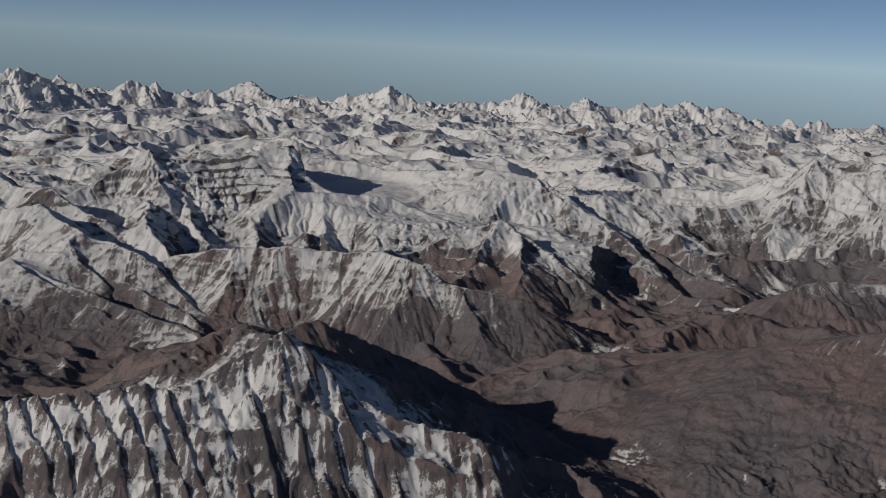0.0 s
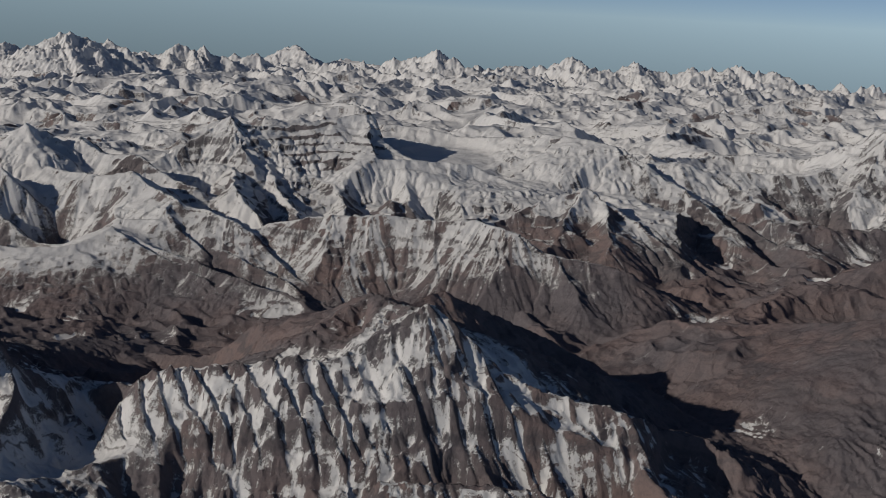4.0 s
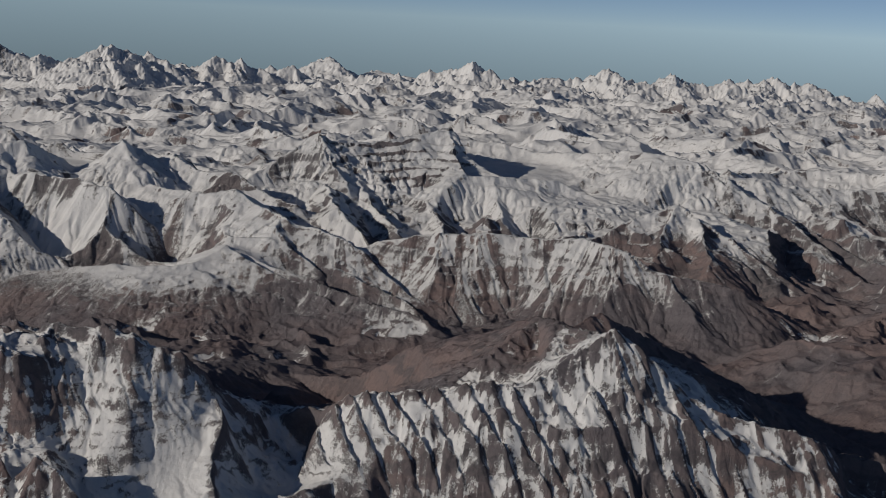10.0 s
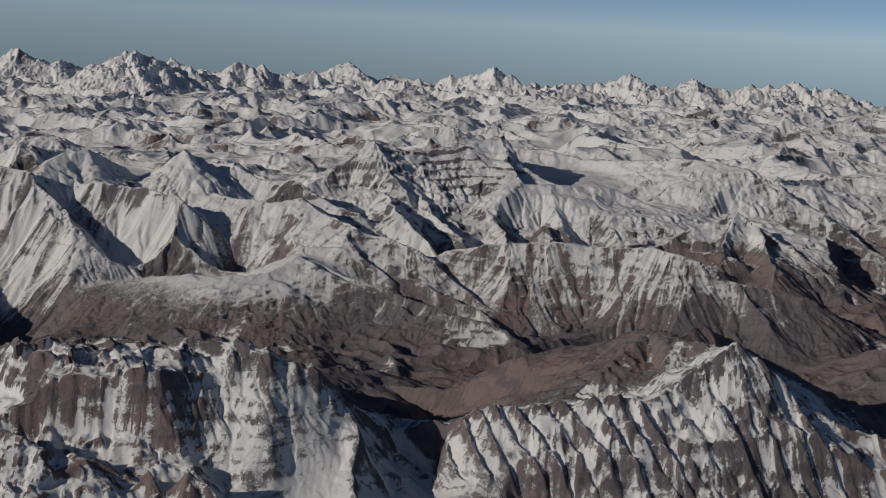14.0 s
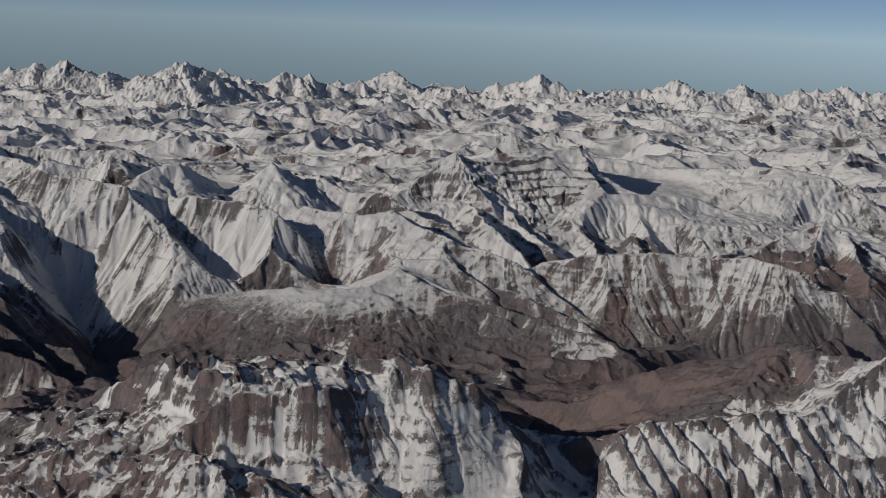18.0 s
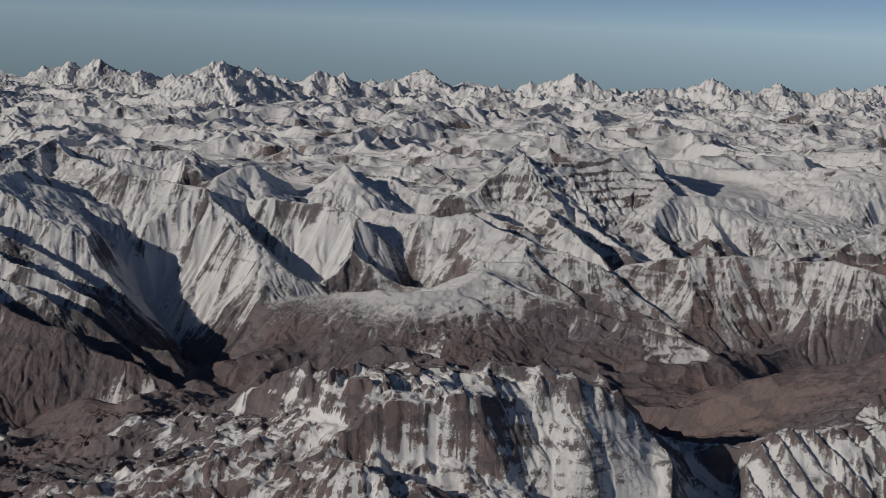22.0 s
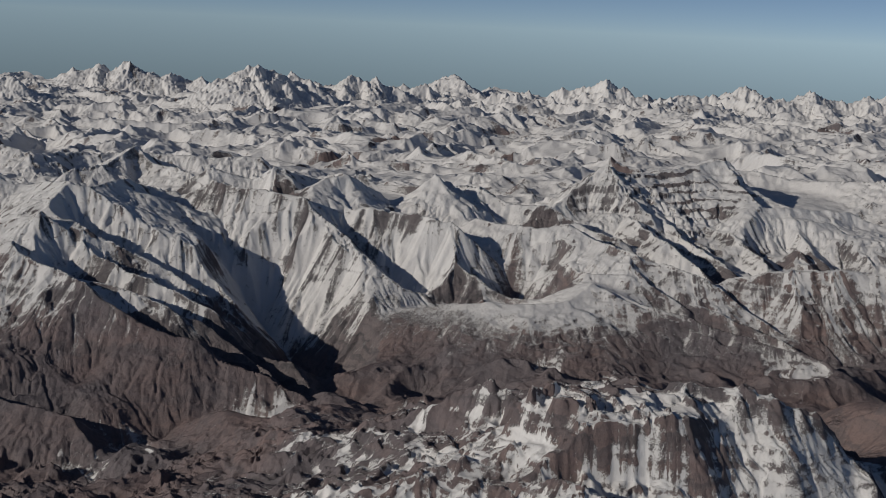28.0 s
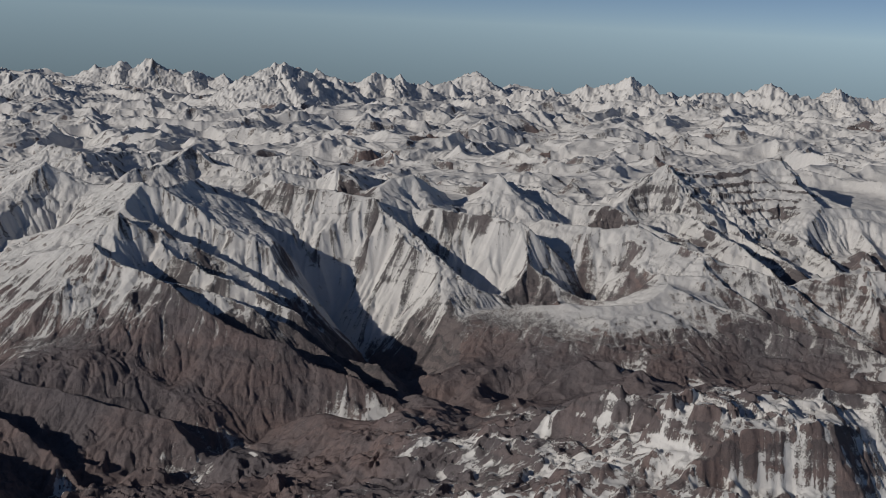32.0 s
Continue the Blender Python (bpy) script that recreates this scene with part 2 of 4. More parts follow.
def cut(points, fall, reach, foot=0.35, height=14.0):
    """Cuts a cliff on the near side of a line: below it the ground falls at that rate for that height, then runs out at the rate of the foot."""
    got = along(points, reach)
    if got is None:
        return
    block, qx, qy, best, crest, side, past = got
    on_front = step(-side, 0.0, 0.5) * step(6.0 - past, 0.0, 6.0) * step(reach - best, 0.0, 0.3 * reach)
    face = np.maximum(crest - fall * best, crest - height - foot * best)
    old = H[block]
    new_h = np.maximum(np.minimum(old, face), BED[block])
    H[block] = old + (new_h - old) * on_front


def valley(points, left, right, reach):
    """Cuts a valley whose bed runs through the points; left and right: the rise per metre of its near and far sides."""
    got = along(points, reach)
    if got is None:
        return
    block, qx, qy, best, bed, side, past = got
    rise = left + (right - left) * step(side, -0.6, 0.6)
    old = H[block]
    new_h = np.minimum(old, bed + rise * best)
    H[block] = old + (new_h - old) * step(reach - best, 0.0, 0.4 * reach)


def level(x, y, rx, ry, z, lean_x=0.0, lean_y=0.0):
    """Lays an even snowfield or glacier."""
    w = step(1.0 - np.sqrt(((X - x) / rx) ** 2 + ((Y - y) / ry) ** 2), 0.0, 0.3)
    H[:] = H + w * (z + lean_x * (X - x) + lean_y * (Y - y) - H)


def ridge(mountain, part_name, points, front, back, sharp=0.5, width=25.0, blend=5.0, low=95.0):
    """Raises a crest through the points; front and back: the fall per metre towards and away from the flight line.
    sharp: how much steeper (or, below 0, gentler) it is at the top, over that width."""
    top = max(q[2] for q in points)
    got = along(points, min(300.0, (top - low) / max(0.22, min(front, back))))
    if got is None:
        return
    block, qx, qy, best, crest, side, past = got
    mixed = step(side, -0.6, 0.6)
    fall = front + (back - front) * mixed
    drop = fall * (best + sharp * width * (1 - np.exp(-best / width)))
    s = min(4.5, max(1.0, points[0][1] / 750.0))
    drop *= 1.0 + 0.2 * perlin(qx / (60 * s), qy / (60 * s), 72)
    rough = s * (2.2 * (0.4 - np.abs(perlin(qx / (26 * s), qy / (26 * s), 71))) + 1.2 * (0.4 - np.abs(perlin(qx / (9 * s), qy / (9 * s), 70)))
                 + (0.3 + 0.2 * s) * (0.4 - np.abs(perlin(qx / (3.6 * s), qy / (3.6 * s), 73))))
    h = crest - drop + rough * np.clip(best / (20 * s), 0.45, 1.0)
    old = H[block]
    gap = h - old
    OWN[block][gap > 0] = len(RIDGES)
    if part_name == "crest":
        OWN[block][(gap > 0) & (side > 0)] = len(RIDGES) + 1
    H[block] = np.where(gap > -60, np.maximum(h, old) + np.maximum(0, blend - np.abs(gap)) ** 2 / (4 * blend), old)
    RIDGES.extend([(mountain, "near_flank"), (mountain, "far_flank")] if part_name == "crest" else [(mountain, part_name)])


# ---- the mountains: crests and spurs ----
ridge("brown_mountain", "crest", [(-935, 890, 200), (-903, 885, 212), (-853, 881, 226), (-826, 873, 228), (-799, 850, 214), (-771, 832, 207), (-749, 820, 197), (-720, 806, 185), (-696, 800, 181), (-669, 795, 175), (-646, 788, 166), (-619, 780, 159), (-584, 770, 148)], 0.58, 0.75, 0.1, 25)
ridge("brown_mountain", "shoulder", [(-931, 840, 169), (-905, 825, 175), (-849, 806, 180), (-809, 796, 178), (-778, 792, 176), (-748, 795, 172)], 0.45, 0.3, 0.1, 20)
ridge("brown_mountain", "crest", [(-967, 960, 204), (-931, 950, 216), (-892, 942, 230), (-856, 942, 239), (-853, 955, 241), (-847, 975, 252), (-841, 992, 261)], 0.4, 0.5, 0.2, 25)
ridge("brown_spur", "crest", [(-888, 735, 155), (-850, 722, 158), (-806, 712, 157), (-768, 702, 153), (-743, 696, 151), (-726, 690, 150), (-703, 672, 138)], 0.6, 0.6, 0.3, 15)
ridge("brown_spur", "rib", [(-806, 712, 151), (-780, 690, 139), (-755, 665, 123)], 0.6, 0.7, 0.3, 12)
ridge("brown_spur", "rib", [(-768, 702, 147), (-747, 685, 136), (-731, 672, 128)], 0.6, 0.7, 0.3, 12)
ridge("dark_spur", "crest", [(-889, 690, 159), (-850, 675, 155), (-810, 655, 148), (-782, 640, 135), (-757, 622, 127)], 0.5, 0.7, 0.3, 15)
ridge("dark_spur", "crest", [(-929, 640, 146), (-859, 615, 157), (-820, 600, 151), (-788, 575, 140)], 0.6, 0.7, 0.3, 15)
ridge("ribbed_mountain", "rib", [(-820, 980, 261), (-805, 972, 253), (-770, 965, 237), (-750, 960, 225), (-729, 955, 214), (-712, 948, 204), (-697, 940, 192), (-687, 928, 176)], 0.62, 0.8, 0.3, 25)
ridge("ribbed_mountain", "rib", [(-844, 930, 246), (-822, 915, 236), (-792, 900, 221), (-765, 887, 217), (-738, 877, 210), (-712, 868, 202), (-687, 860, 194), (-658, 850, 184), (-624, 837, 174)], 0.6, 0.8, 0.3, 25)
ridge("ribbed_mountain", "rib", [(-810, 880, 224), (-784, 873, 215), (-761, 866, 211), (-733, 858, 204), (-710, 850, 198)], 0.6, 0.8, 0.3, 18)
ridge("ribbed_mountain", "crest", [(-1042, 1120, 229), (-997, 1100, 226), (-932, 1070, 242), (-885, 1035, 254), (-841, 992, 261), (-830, 1010, 256), (-818, 1060, 258), (-807, 1097, 245), (-782, 1105, 240)], 0.5, 0.6, 0.3, 25)
ridge("corniced_peak", "crest", [(-1027, 1090, 247), (-997, 1075, 252), (-968, 1062, 268), (-951, 1062, 259), (-919, 1058, 247)], 0.45, 0.9, 0.3, 20)
ridge("snow_saddle", "crest", [(-943, 1230, 239), (-914, 1260, 243), (-902, 1330, 259), (-866, 1300, 241), (-813, 1250, 243)], 0.45, 0.6, 0.3, 20)
ridge("dark_ridge", "crest", [(-1150, 1500, 229), (-1094, 1480, 224), (-1072, 1560, 215), (-1016, 1600, 218), (-916, 1600, 215), (-814, 1616, 218)], 0.5, 0.6, 0.3, 20)
ridge("white_mountain", "crest", [(-794, 1085, 230), (-764, 1096, 243), (-742, 1100, 255), (-717, 1095, 252), (-680, 1086, 249), (-650, 1080, 246), (-621, 1078, 240), (-584, 1085, 245), (-538, 1080, 238), (-499, 1078, 227), (-465, 1058, 208), (-441, 1042, 187)], 0.7, 0.5, 0.3, 20)
ridge("ribbed_mountain", "shelf", [(-812, 1035, 250), (-785, 1045, 243), (-760, 1055, 236), (-742, 1062, 228)], 0.4, 0.3, 0.0, 20)
ridge("white_mountain", "rib", [(-634, 1062, 230), (-629, 1026, 216), (-626, 1003, 192), (-615, 976, 157)], 0.75, 0.8, 0.3, 18)
ridge("white_mountain", "rib", [(-629, 1026, 216), (-650, 1010, 200), (-670, 996, 181), (-676, 982, 157)], 0.7, 0.8, 0.3, 18)
ridge("white_mountain", "rib", [(-619, 1070, 239), (-589, 1050, 220), (-561, 1026, 199), (-538, 1008, 187), (-515, 990, 175)], 0.7, 0.95, 0.3, 18)
ridge("white_mountain", "rib", [(-545, 1072, 227), (-515, 1048, 210), (-491, 1031, 198), (-467, 1019, 189), (-445, 1010, 180)], 0.6, 0.95, 0.3, 18)
ridge("white_mountain", "rib", [(-742, 1100, 255), (-740, 1080, 236), (-727, 1060, 218), (-703, 1040, 200)], 0.7, 0.8, 0.3, 15)
ridge("white_mountain", "rib", [(-680, 1086, 249), (-678, 1065, 230), (-668, 1050, 216)], 0.7, 0.8, 0.3, 15)
ridge("white_mountain", "rib", [(-499, 1080, 232), (-488, 1073, 229), (-469, 1061, 216), (-456, 1050, 203), (-448, 1040, 189), (-447, 1030, 176)], 0.5, 1.3, 0.2, 15)
ridge("snow_dome", "crest", [(-645, 1120, 247), (-637, 1150, 255), (-617, 1165, 259), (-602, 1150, 245)], 0.4, 0.6, -0.2, 20)
ridge("glacier_peak", "crest", [(-562, 1200, 232), (-549, 1212, 247), (-523, 1215, 263), (-509, 1212, 249), (-498, 1202, 232), (-477, 1188, 223)], 0.55, 0.9, 0.3, 20)
ridge("dark_peaks", "crest", [(-784, 1190, 247), (-766, 1192, 256), (-724, 1195, 245), (-711, 1198, 261), (-695, 1202, 258), (-665, 1225, 245), (-639, 1245, 249), (-613, 1255, 253), (-597, 1255, 242), (-563, 1245, 246), (-524, 1216, 263)], 0.5, 0.7, 0.3, 20)
ridge("glacier_peak", "spur", [(-507, 1260, 241), (-477, 1240, 242), (-453, 1215, 231), (-402, 1200, 230), (-361, 1170, 216), (-334, 1150, 211)], 0.45, 0.6, 0.3, 20)
ridge("banded_mountain", "crest", [(-413, 1230, 213), (-395, 1275, 227), (-375, 1310, 243), (-334, 1335, 265), (-306, 1345, 252), (-269, 1375, 255), (-215, 1412, 263), (-184, 1432, 269)], 0.4, 0.95, 0.3, 30)
ridge("banded_mountain", "prow", [(-190, 1500, 262), (-184, 1436, 270), (-179, 1405, 257), (-171, 1350, 243), (-162, 1302, 231)], 0.35, 2.6, 0.0, 30, 2.0)
ridge("banded_mountain", "terrace", [(-316, 1260, 219), (-287, 1295, 223), (-236, 1300, 219), (-190, 1320, 222), (-168, 1300, 224)], 0.55, 0.12, 0.2, 30)
ridge("banded_mountain", "foot_ridge", [(-162, 1302, 230), (-131, 1310, 228), (-100, 1320, 226), (-52, 1335, 223), (-33, 1330, 215), (-7, 1320, 206), (14, 1310, 199), (40, 1290, 185)], 0.55, 0.25, 0.2, 30)
ridge("banded_mountain", "rib", [(-334, 1335, 265), (-323, 1290, 238), (-316, 1256, 218), (-300, 1185, 215), (-286, 1122, 213), (-261, 1095, 199), (-248, 1075, 187)], 0.6, 0.6, 0.3, 20)
ridge("banded_mountain", "rib", [(-236, 1300, 219), (-214, 1255, 204), (-189, 1215, 197), (-177, 1150, 191)], 0.6, 0.6, 0.3, 20)
ridge("banded_mountain", "rib", [(-131, 1310, 227), (-124, 1270, 208), (-118, 1235, 196), (-110, 1190, 187)], 0.5, 0.5, 0.3, 20)
ridge("banded_mountain", "rib", [(-80, 1328, 224), (-72, 1285, 207), (-66, 1245, 195), (-58, 1200, 187)], 0.5, 0.5, 0.3, 20)
ridge("banded_mountain", "rib", [(-287, 1295, 223), (-263, 1220, 207), (-235, 1160, 195), (-222, 1120, 191)], 0.6, 0.6, 0.3, 20)
ridge("snow_plateau", "crest", [(-176, 1590, 239), (-121, 1580, 238), (-67, 1562, 231), (-31, 1540, 232), (17, 1505, 241), (63, 1475, 249), (96, 1455, 246), (133, 1440, 242), (148, 1425, 229), (173, 1405, 216), (191, 1392, 208), (213, 1370, 199), (234, 1345, 188), (251, 1310, 175)], 0.4, 0.5, 0.2, 30)
ridge("snow_plateau", "spur", [(136, 1438, 243), (162, 1420, 227), (193, 1405, 209), (224, 1385, 191), (260, 1350, 176), (282, 1310, 168), (298, 1270, 160), (306, 1230, 148)], 0.6, 0.75, 0.3, 20)
ridge("snow_plateau", "spur", [(221, 1372, 190), (252, 1300, 166), (267, 1255, 153)], 0.6, 0.75, 0.3, 15)
ridge("snow_plateau", "spur", [(242, 1475, 211), (269, 1440, 201), (306, 1420, 195), (340, 1403, 177), (370, 1380, 169), (393, 1360, 162)], 0.6, 0.75, 0.3, 20)
ridge("snow_plateau", "spur", [(342, 1492, 208), (361, 1455, 189), (388, 1425, 173), (435, 1400, 163)], 0.6, 0.75, 0.3, 20)
ridge("pyramid_hill", "crest", [(-43, 1150, 184), (-16, 1185, 190), (25, 1222, 204), (74, 1248, 218), (94, 1235, 206), (117, 1222, 194), (142, 1195, 179), (165, 1165, 164), (199, 1130, 146)], 0.55, 0.6, 0.3, 20)
ridge("pyramid_hill", "rib", [(74, 1248, 218), (50, 1190, 193), (36, 1140, 179)], 0.6, 0.6, 0.3, 15)
ridge("pyramid_hill", "rib", [(94, 1235, 206), (94, 1170, 187), (89, 1120, 174)], 0.6, 0.6, 0.3, 15)
ridge("rocky_peak", "crest", [(177, 1500, 228), (227, 1580, 215), (291, 1659, 211), (353, 1660, 218), (422, 1640, 220), (481, 1600, 248), (522, 1570, 276), (544, 1555, 257), (605, 1540, 269)], 0.5, 0.7, 0.4, 25)
ridge("rocky_peak", "shelf", [(211, 1470, 223), (265, 1482, 213), (324, 1497, 211), (388, 1500, 209), (443, 1540, 222)], 0.5, 0.25, 0.2, 20)
ridge("rocky_peak", "spur", [(522, 1570, 275), (496, 1530, 242), (510, 1510, 230), (528, 1470, 214), (533, 1440, 204)], 0.6, 0.75, 0.3, 20)
ridge("rocky_peak", "spur", [(544, 1555, 257), (565, 1500, 241), (577, 1450, 219)], 0.6, 0.75, 0.3, 20)
ridge("rounded_hill", "crest", [(-524, 950, 172), (-491, 955, 177), (-455, 950, 181), (-420, 945, 184), (-388, 955, 186), (-369, 985, 196)], 0.38, 0.4, -0.4, 20)
ridge("rounded_hill", "spur", [(-455, 950, 181), (-422, 915, 171), (-392, 885, 159)], 0.4, 0.6, 0.1, 15)
ridge("rounded_hill", "spur", [(-388, 955, 186), (-368, 925, 172), (-330, 900, 156), (-291, 880, 154)], 0.4, 0.6, 0.1, 15)
ridge("rounded_hill", "spur", [(-369, 985, 196), (-332, 970, 188), (-290, 950, 180), (-239, 920, 173), (-182, 890, 165)], 0.4, 0.7, 0.2, 20)
ridge("folded_hill", "crest", [(-457, 1106, 209), (-409, 1060, 203), (-370, 1019, 200), (-338, 1015, 199), (-311, 1005, 192), (-263, 985, 179), (-216, 960, 167), (-186, 935, 158)], 0.45, 0.7, 0.2, 20)
ridge("folded_hill", "spur", [(-477, 1135, 223), (-420, 1110, 222), (-387, 1115, 228)], 0.45, 0.55, 0.2, 20)
ridge("folded_hill", "spur", [(-387, 1115, 226), (-360, 1085, 218), (-322, 1044, 216), (-294, 1035, 209), (-256, 1020, 197), (-218, 995, 179), (-192, 970, 166)], 0.45, 0.7, 0.2, 20)
ridge("crumpled_hill", "crest", [(-271, 1020, 186), (-236, 1035, 201), (-179, 1045, 208), (-131, 1050, 210), (-89, 1050, 207), (-43, 1043, 211), (-9, 1020, 204), (21, 1009, 190), (56, 1005, 186), (90, 1000, 180)], 0.55, 0.5, 0.2, 20)
ridge("crumpled_hill", "rib", [(-179, 1045, 208), (-173, 1020, 187), (-167, 995, 172)], 0.6, 0.6, 0.2, 14)
ridge("crumpled_hill", "rib", [(-89, 1050, 207), (-85, 1015, 187), (-82, 985, 174)], 0.6, 0.6, 0.2, 14)
ridge("crumpled_hill", "rib", [(21, 1009, 190), (36, 980, 177), (45, 950, 165)], 0.6, 0.6, 0.2, 14)
ridge("brown_hill", "crest", [(157, 900, 164), (192, 850, 179), (217, 800, 195), (238, 772, 207), (269, 765, 214), (312, 760, 224)], 0.32, 0.3, 0.1, 20)
ridge("brown_hill", "crest", [(307, 1060, 153), (348, 1100, 182), (387, 1120, 189), (458, 1130, 187)], 0.4, 0.5, 0.2, 20)
valley([(-473, 1088, 204), (-447, 1064, 189), (-436, 1047, 171), (-437, 1030, 156)], 0.9, 0.5, 60)
valley([(-752, 1036, 222), (-735, 1026, 208), (-705, 1012, 193), (-683, 996, 171), (-672, 984, 153), (-635, 945, 131), (-601, 880, 108)], 0.9, 0.7, 80)
valley([(-817, 962, 219), (-784, 952, 206), (-746, 944, 197), (-703, 932, 179), (-671, 922, 164), (-639, 905, 146)], 0.8, 0.8, 60)
valley([(-805, 884, 191), (-770, 874, 190), (-725, 864, 181), (-676, 850, 170), (-637, 835, 153), (-592, 800, 136)], 0.8, 0.8, 60)
valley([(-513, 1214, 241), (-501, 1206, 224), (-475, 1190, 217)], 1.2, 0.6, 45)
valley([(-607, 1070, 213), (-581, 1052, 197), (-554, 1030, 181), (-527, 1006, 166)], 0.9, 0.7, 45)
valley([(242, 1368, 177), (266, 1325, 160), (284, 1275, 145), (291, 1215, 136)], 0.7, 0.7, 70)
valley([(-449, 1222, 232), (-403, 1207, 226), (-372, 1187, 214)], 0.8, 0.6, 60)
valley([(-361, 985, 193), (-331, 965, 183), (-299, 945, 176), (-257, 915, 166)], 0.8, 0.5, 45)
valley([(-310, 1008, 190), (-286, 990, 180), (-262, 972, 173), (-230, 950, 164)], 0.8, 0.5, 45)
valley([(-248, 1028, 190), (-218, 997, 172), (-192, 962, 162)], 0.7, 0.5, 45)
valley([(136, 1436, 236), (157, 1415, 221), (183, 1385, 204)], 0.8, 0.6, 45)
valley([(79, 1160, 223), (104, 1135, 210), (136, 1105, 196)], 0.7, 0.7, 45)
valley([(341, 1425, 174), (373, 1390, 161), (395, 1365, 154)], 0.8, 0.7, 45)
valley([(481, 1530, 241), (490, 1505, 225)], 0.9, 0.7, 40)
level(-92, 1450, 86, 120, 213, 0.0, 0.06)
level(-598, 1226, 66, 34, 228, -0.04, 0.05)
ridge("fluted_ridge", "crest", [(-227, 540, 211), (-204, 538, 219), (-176, 540, 224), (-148, 543, 226), (-125, 546, 227), (-110, 553, 230), (-92, 565, 242), (-75, 574, 251), (-58, 572, 238), (-46, 570, 226), (-15, 568, 209), (34, 566, 200)], 0.8, 0.42, 0.2, 20)
ridge("fluted_ridge", "back_slope", [(-155, 590, 217), (-139, 600, 225), (-124, 615, 231), (-110, 640, 238), (-85, 600, 243)], 0.42, 0.45, 0.2, 20)
ridge("fluted_ridge", "pinnacle_spur", [(-113, 660, 233), (-88, 670, 226), (-68, 690, 230), (-42, 710, 214), (-6, 730, 195), (33, 740, 175)], 0.6, 0.6, 0.6, 12)
cut([(28, 540, 200), (34, 566, 200), (42, 595, 200)], 1.6, 70, 0.5, 20)
cut([(-188, 517, 204), (-150, 520, 207), (-110, 524, 207), (-75, 530, 205), (-40, 536, 196), (0, 544, 188), (30, 550, 186)], 1.25, 50, 0.5, 17)
ridge("fluted_ridge", "rib", [(-107, 562, 227), (-118, 548, 211), (-105, 530, 198), (-93, 512, 186)], 1, 1.15, 0.2, 12)
ridge("fluted_ridge", "rib", [(-75, 573, 249), (-81, 560, 224), (-86, 545, 205), (-77, 525, 190)], 1, 1.15, 0.2, 12)
ridge("fluted_ridge", "rib", [(-49, 572, 230), (-52, 555, 210), (-49, 535, 193), (-38, 515, 179)], 1, 1.15, 0.2, 12)
ridge("fluted_ridge", "rib", [(-19, 570, 210), (-14, 552, 195), (-9, 530, 177)], 1, 1.15, 0.2, 12)
level(-312, 480, 62, 42, 205, -0.15, 0.5)
ridge("layered_mountain", "crest", [(-274, 527, 225), (-278, 525, 234), (-286, 522, 240), (-300, 517, 246), (-308, 515, 252), (-318, 515, 249), (-324, 518, 253), (-335, 522, 253), (-349, 525, 252), (-362, 530, 244), (-378, 538, 245), (-398, 545, 244), (-428, 550, 237), (-456, 556, 230), (-482, 562, 215), (-527, 572, 194)], 1, 0.5, 0.2, 20)
cut([(-270, 505, 226), (-262, 527, 226), (-257, 548, 226)], 2.2, 40, 0.6, 20)
ridge("layered_mountain", "sheer_end", [(-275, 524, 224), (-267, 512, 219), (-262, 500, 216), (-265, 485, 205), (-258, 462, 197), (-252, 450, 192)], 0.45, 2.0, 0.2, 8)
ridge("layered_mountain", "spur", [(-456, 572, 218), (-493, 582, 194), (-539, 600, 182), (-563, 590, 176), (-564, 570, 170)], 0.5, 0.5, 0.5, 12)
ridge("layered_mountain", "spur", [(-445, 556, 230), (-471, 560, 209), (-500, 552, 192), (-516, 540, 177)], 0.5, 0.5, 0.4, 12)
ridge("layered_mountain", "front_edge", [(-346, 497, 243), (-354, 488, 245), (-382, 481, 245), (-404, 482, 238)], 1.35, 0.3, 0.0, 8, 3.0)
ridge("layered_mountain", "outer_edge", [(-404, 484, 237), (-431, 486, 228), (-455, 481, 221), (-478, 474, 215), (-523, 457, 203)], 0.5, 0.3, 0.0, 8, 4.0)
level(-388, 507, 52, 25, 246, 0.0, 0.05)
ridge("layered_mountain", "snow_apron", [(-343, 514, 247), (-341, 502, 240), (-339, 489, 229), (-338, 475, 213)], 0.8, 0.6, 0.0, 8, 4.0)
level(-374, 464, 54, 14, 213, -0.06, 0.4)
ridge("layered_mountain", "rib", [(-396, 484, 230), (-398, 474, 222), (-401, 462, 212)], 0.9, 1.2, 0.3, 8)
ridge("rock_crag", "outcrop", [(-446, 456, 206), (-429, 452, 216), (-413, 447, 211)], 0.9, 1.1, 0.3, 8)
ridge("rock_crag", "outcrop", [(-356, 446, 202), (-348, 450, 212), (-341, 446, 205)], 1, 1.2, 0.3, 8)
ridge("rock_crag", "outcrop", [(-339, 447, 204), (-329, 448, 217), (-319, 444, 208), (-311, 440, 202)], 1, 1.2, 0.3, 8)
ridge("rock_tooth", "crest", [(-267, 585, 193), (-258, 587, 197), (-250, 588, 204)], 1.2, 1.3, 0.4, 8)

# far summits along the skyline


def peak(x, y, z, spread_m=150.0, fall=0.52):
    """A far snow summit: a short crooked crest, with the far sea of mountains round it."""
    k = len(RIDGES)
    c = spread_m * (0.55 + 0.3 * math.sin(k * 2.3))
    s = 0.35 * spread_m * math.cos(k * 1.7)
    ridge("far_peak_%d" % k, "crest", [(x - c, y + s, z - 0.42 * c), (x - 0.4 * c, y, z - 0.22 * c), (x, y, z),
          (x + 0.45 * c, y - 0.5 * s, z - 0.25 * c), (x + c, y - s, z - 0.45 * c)], fall, fall, 0.35, 40.0, 8.0, 130.0)


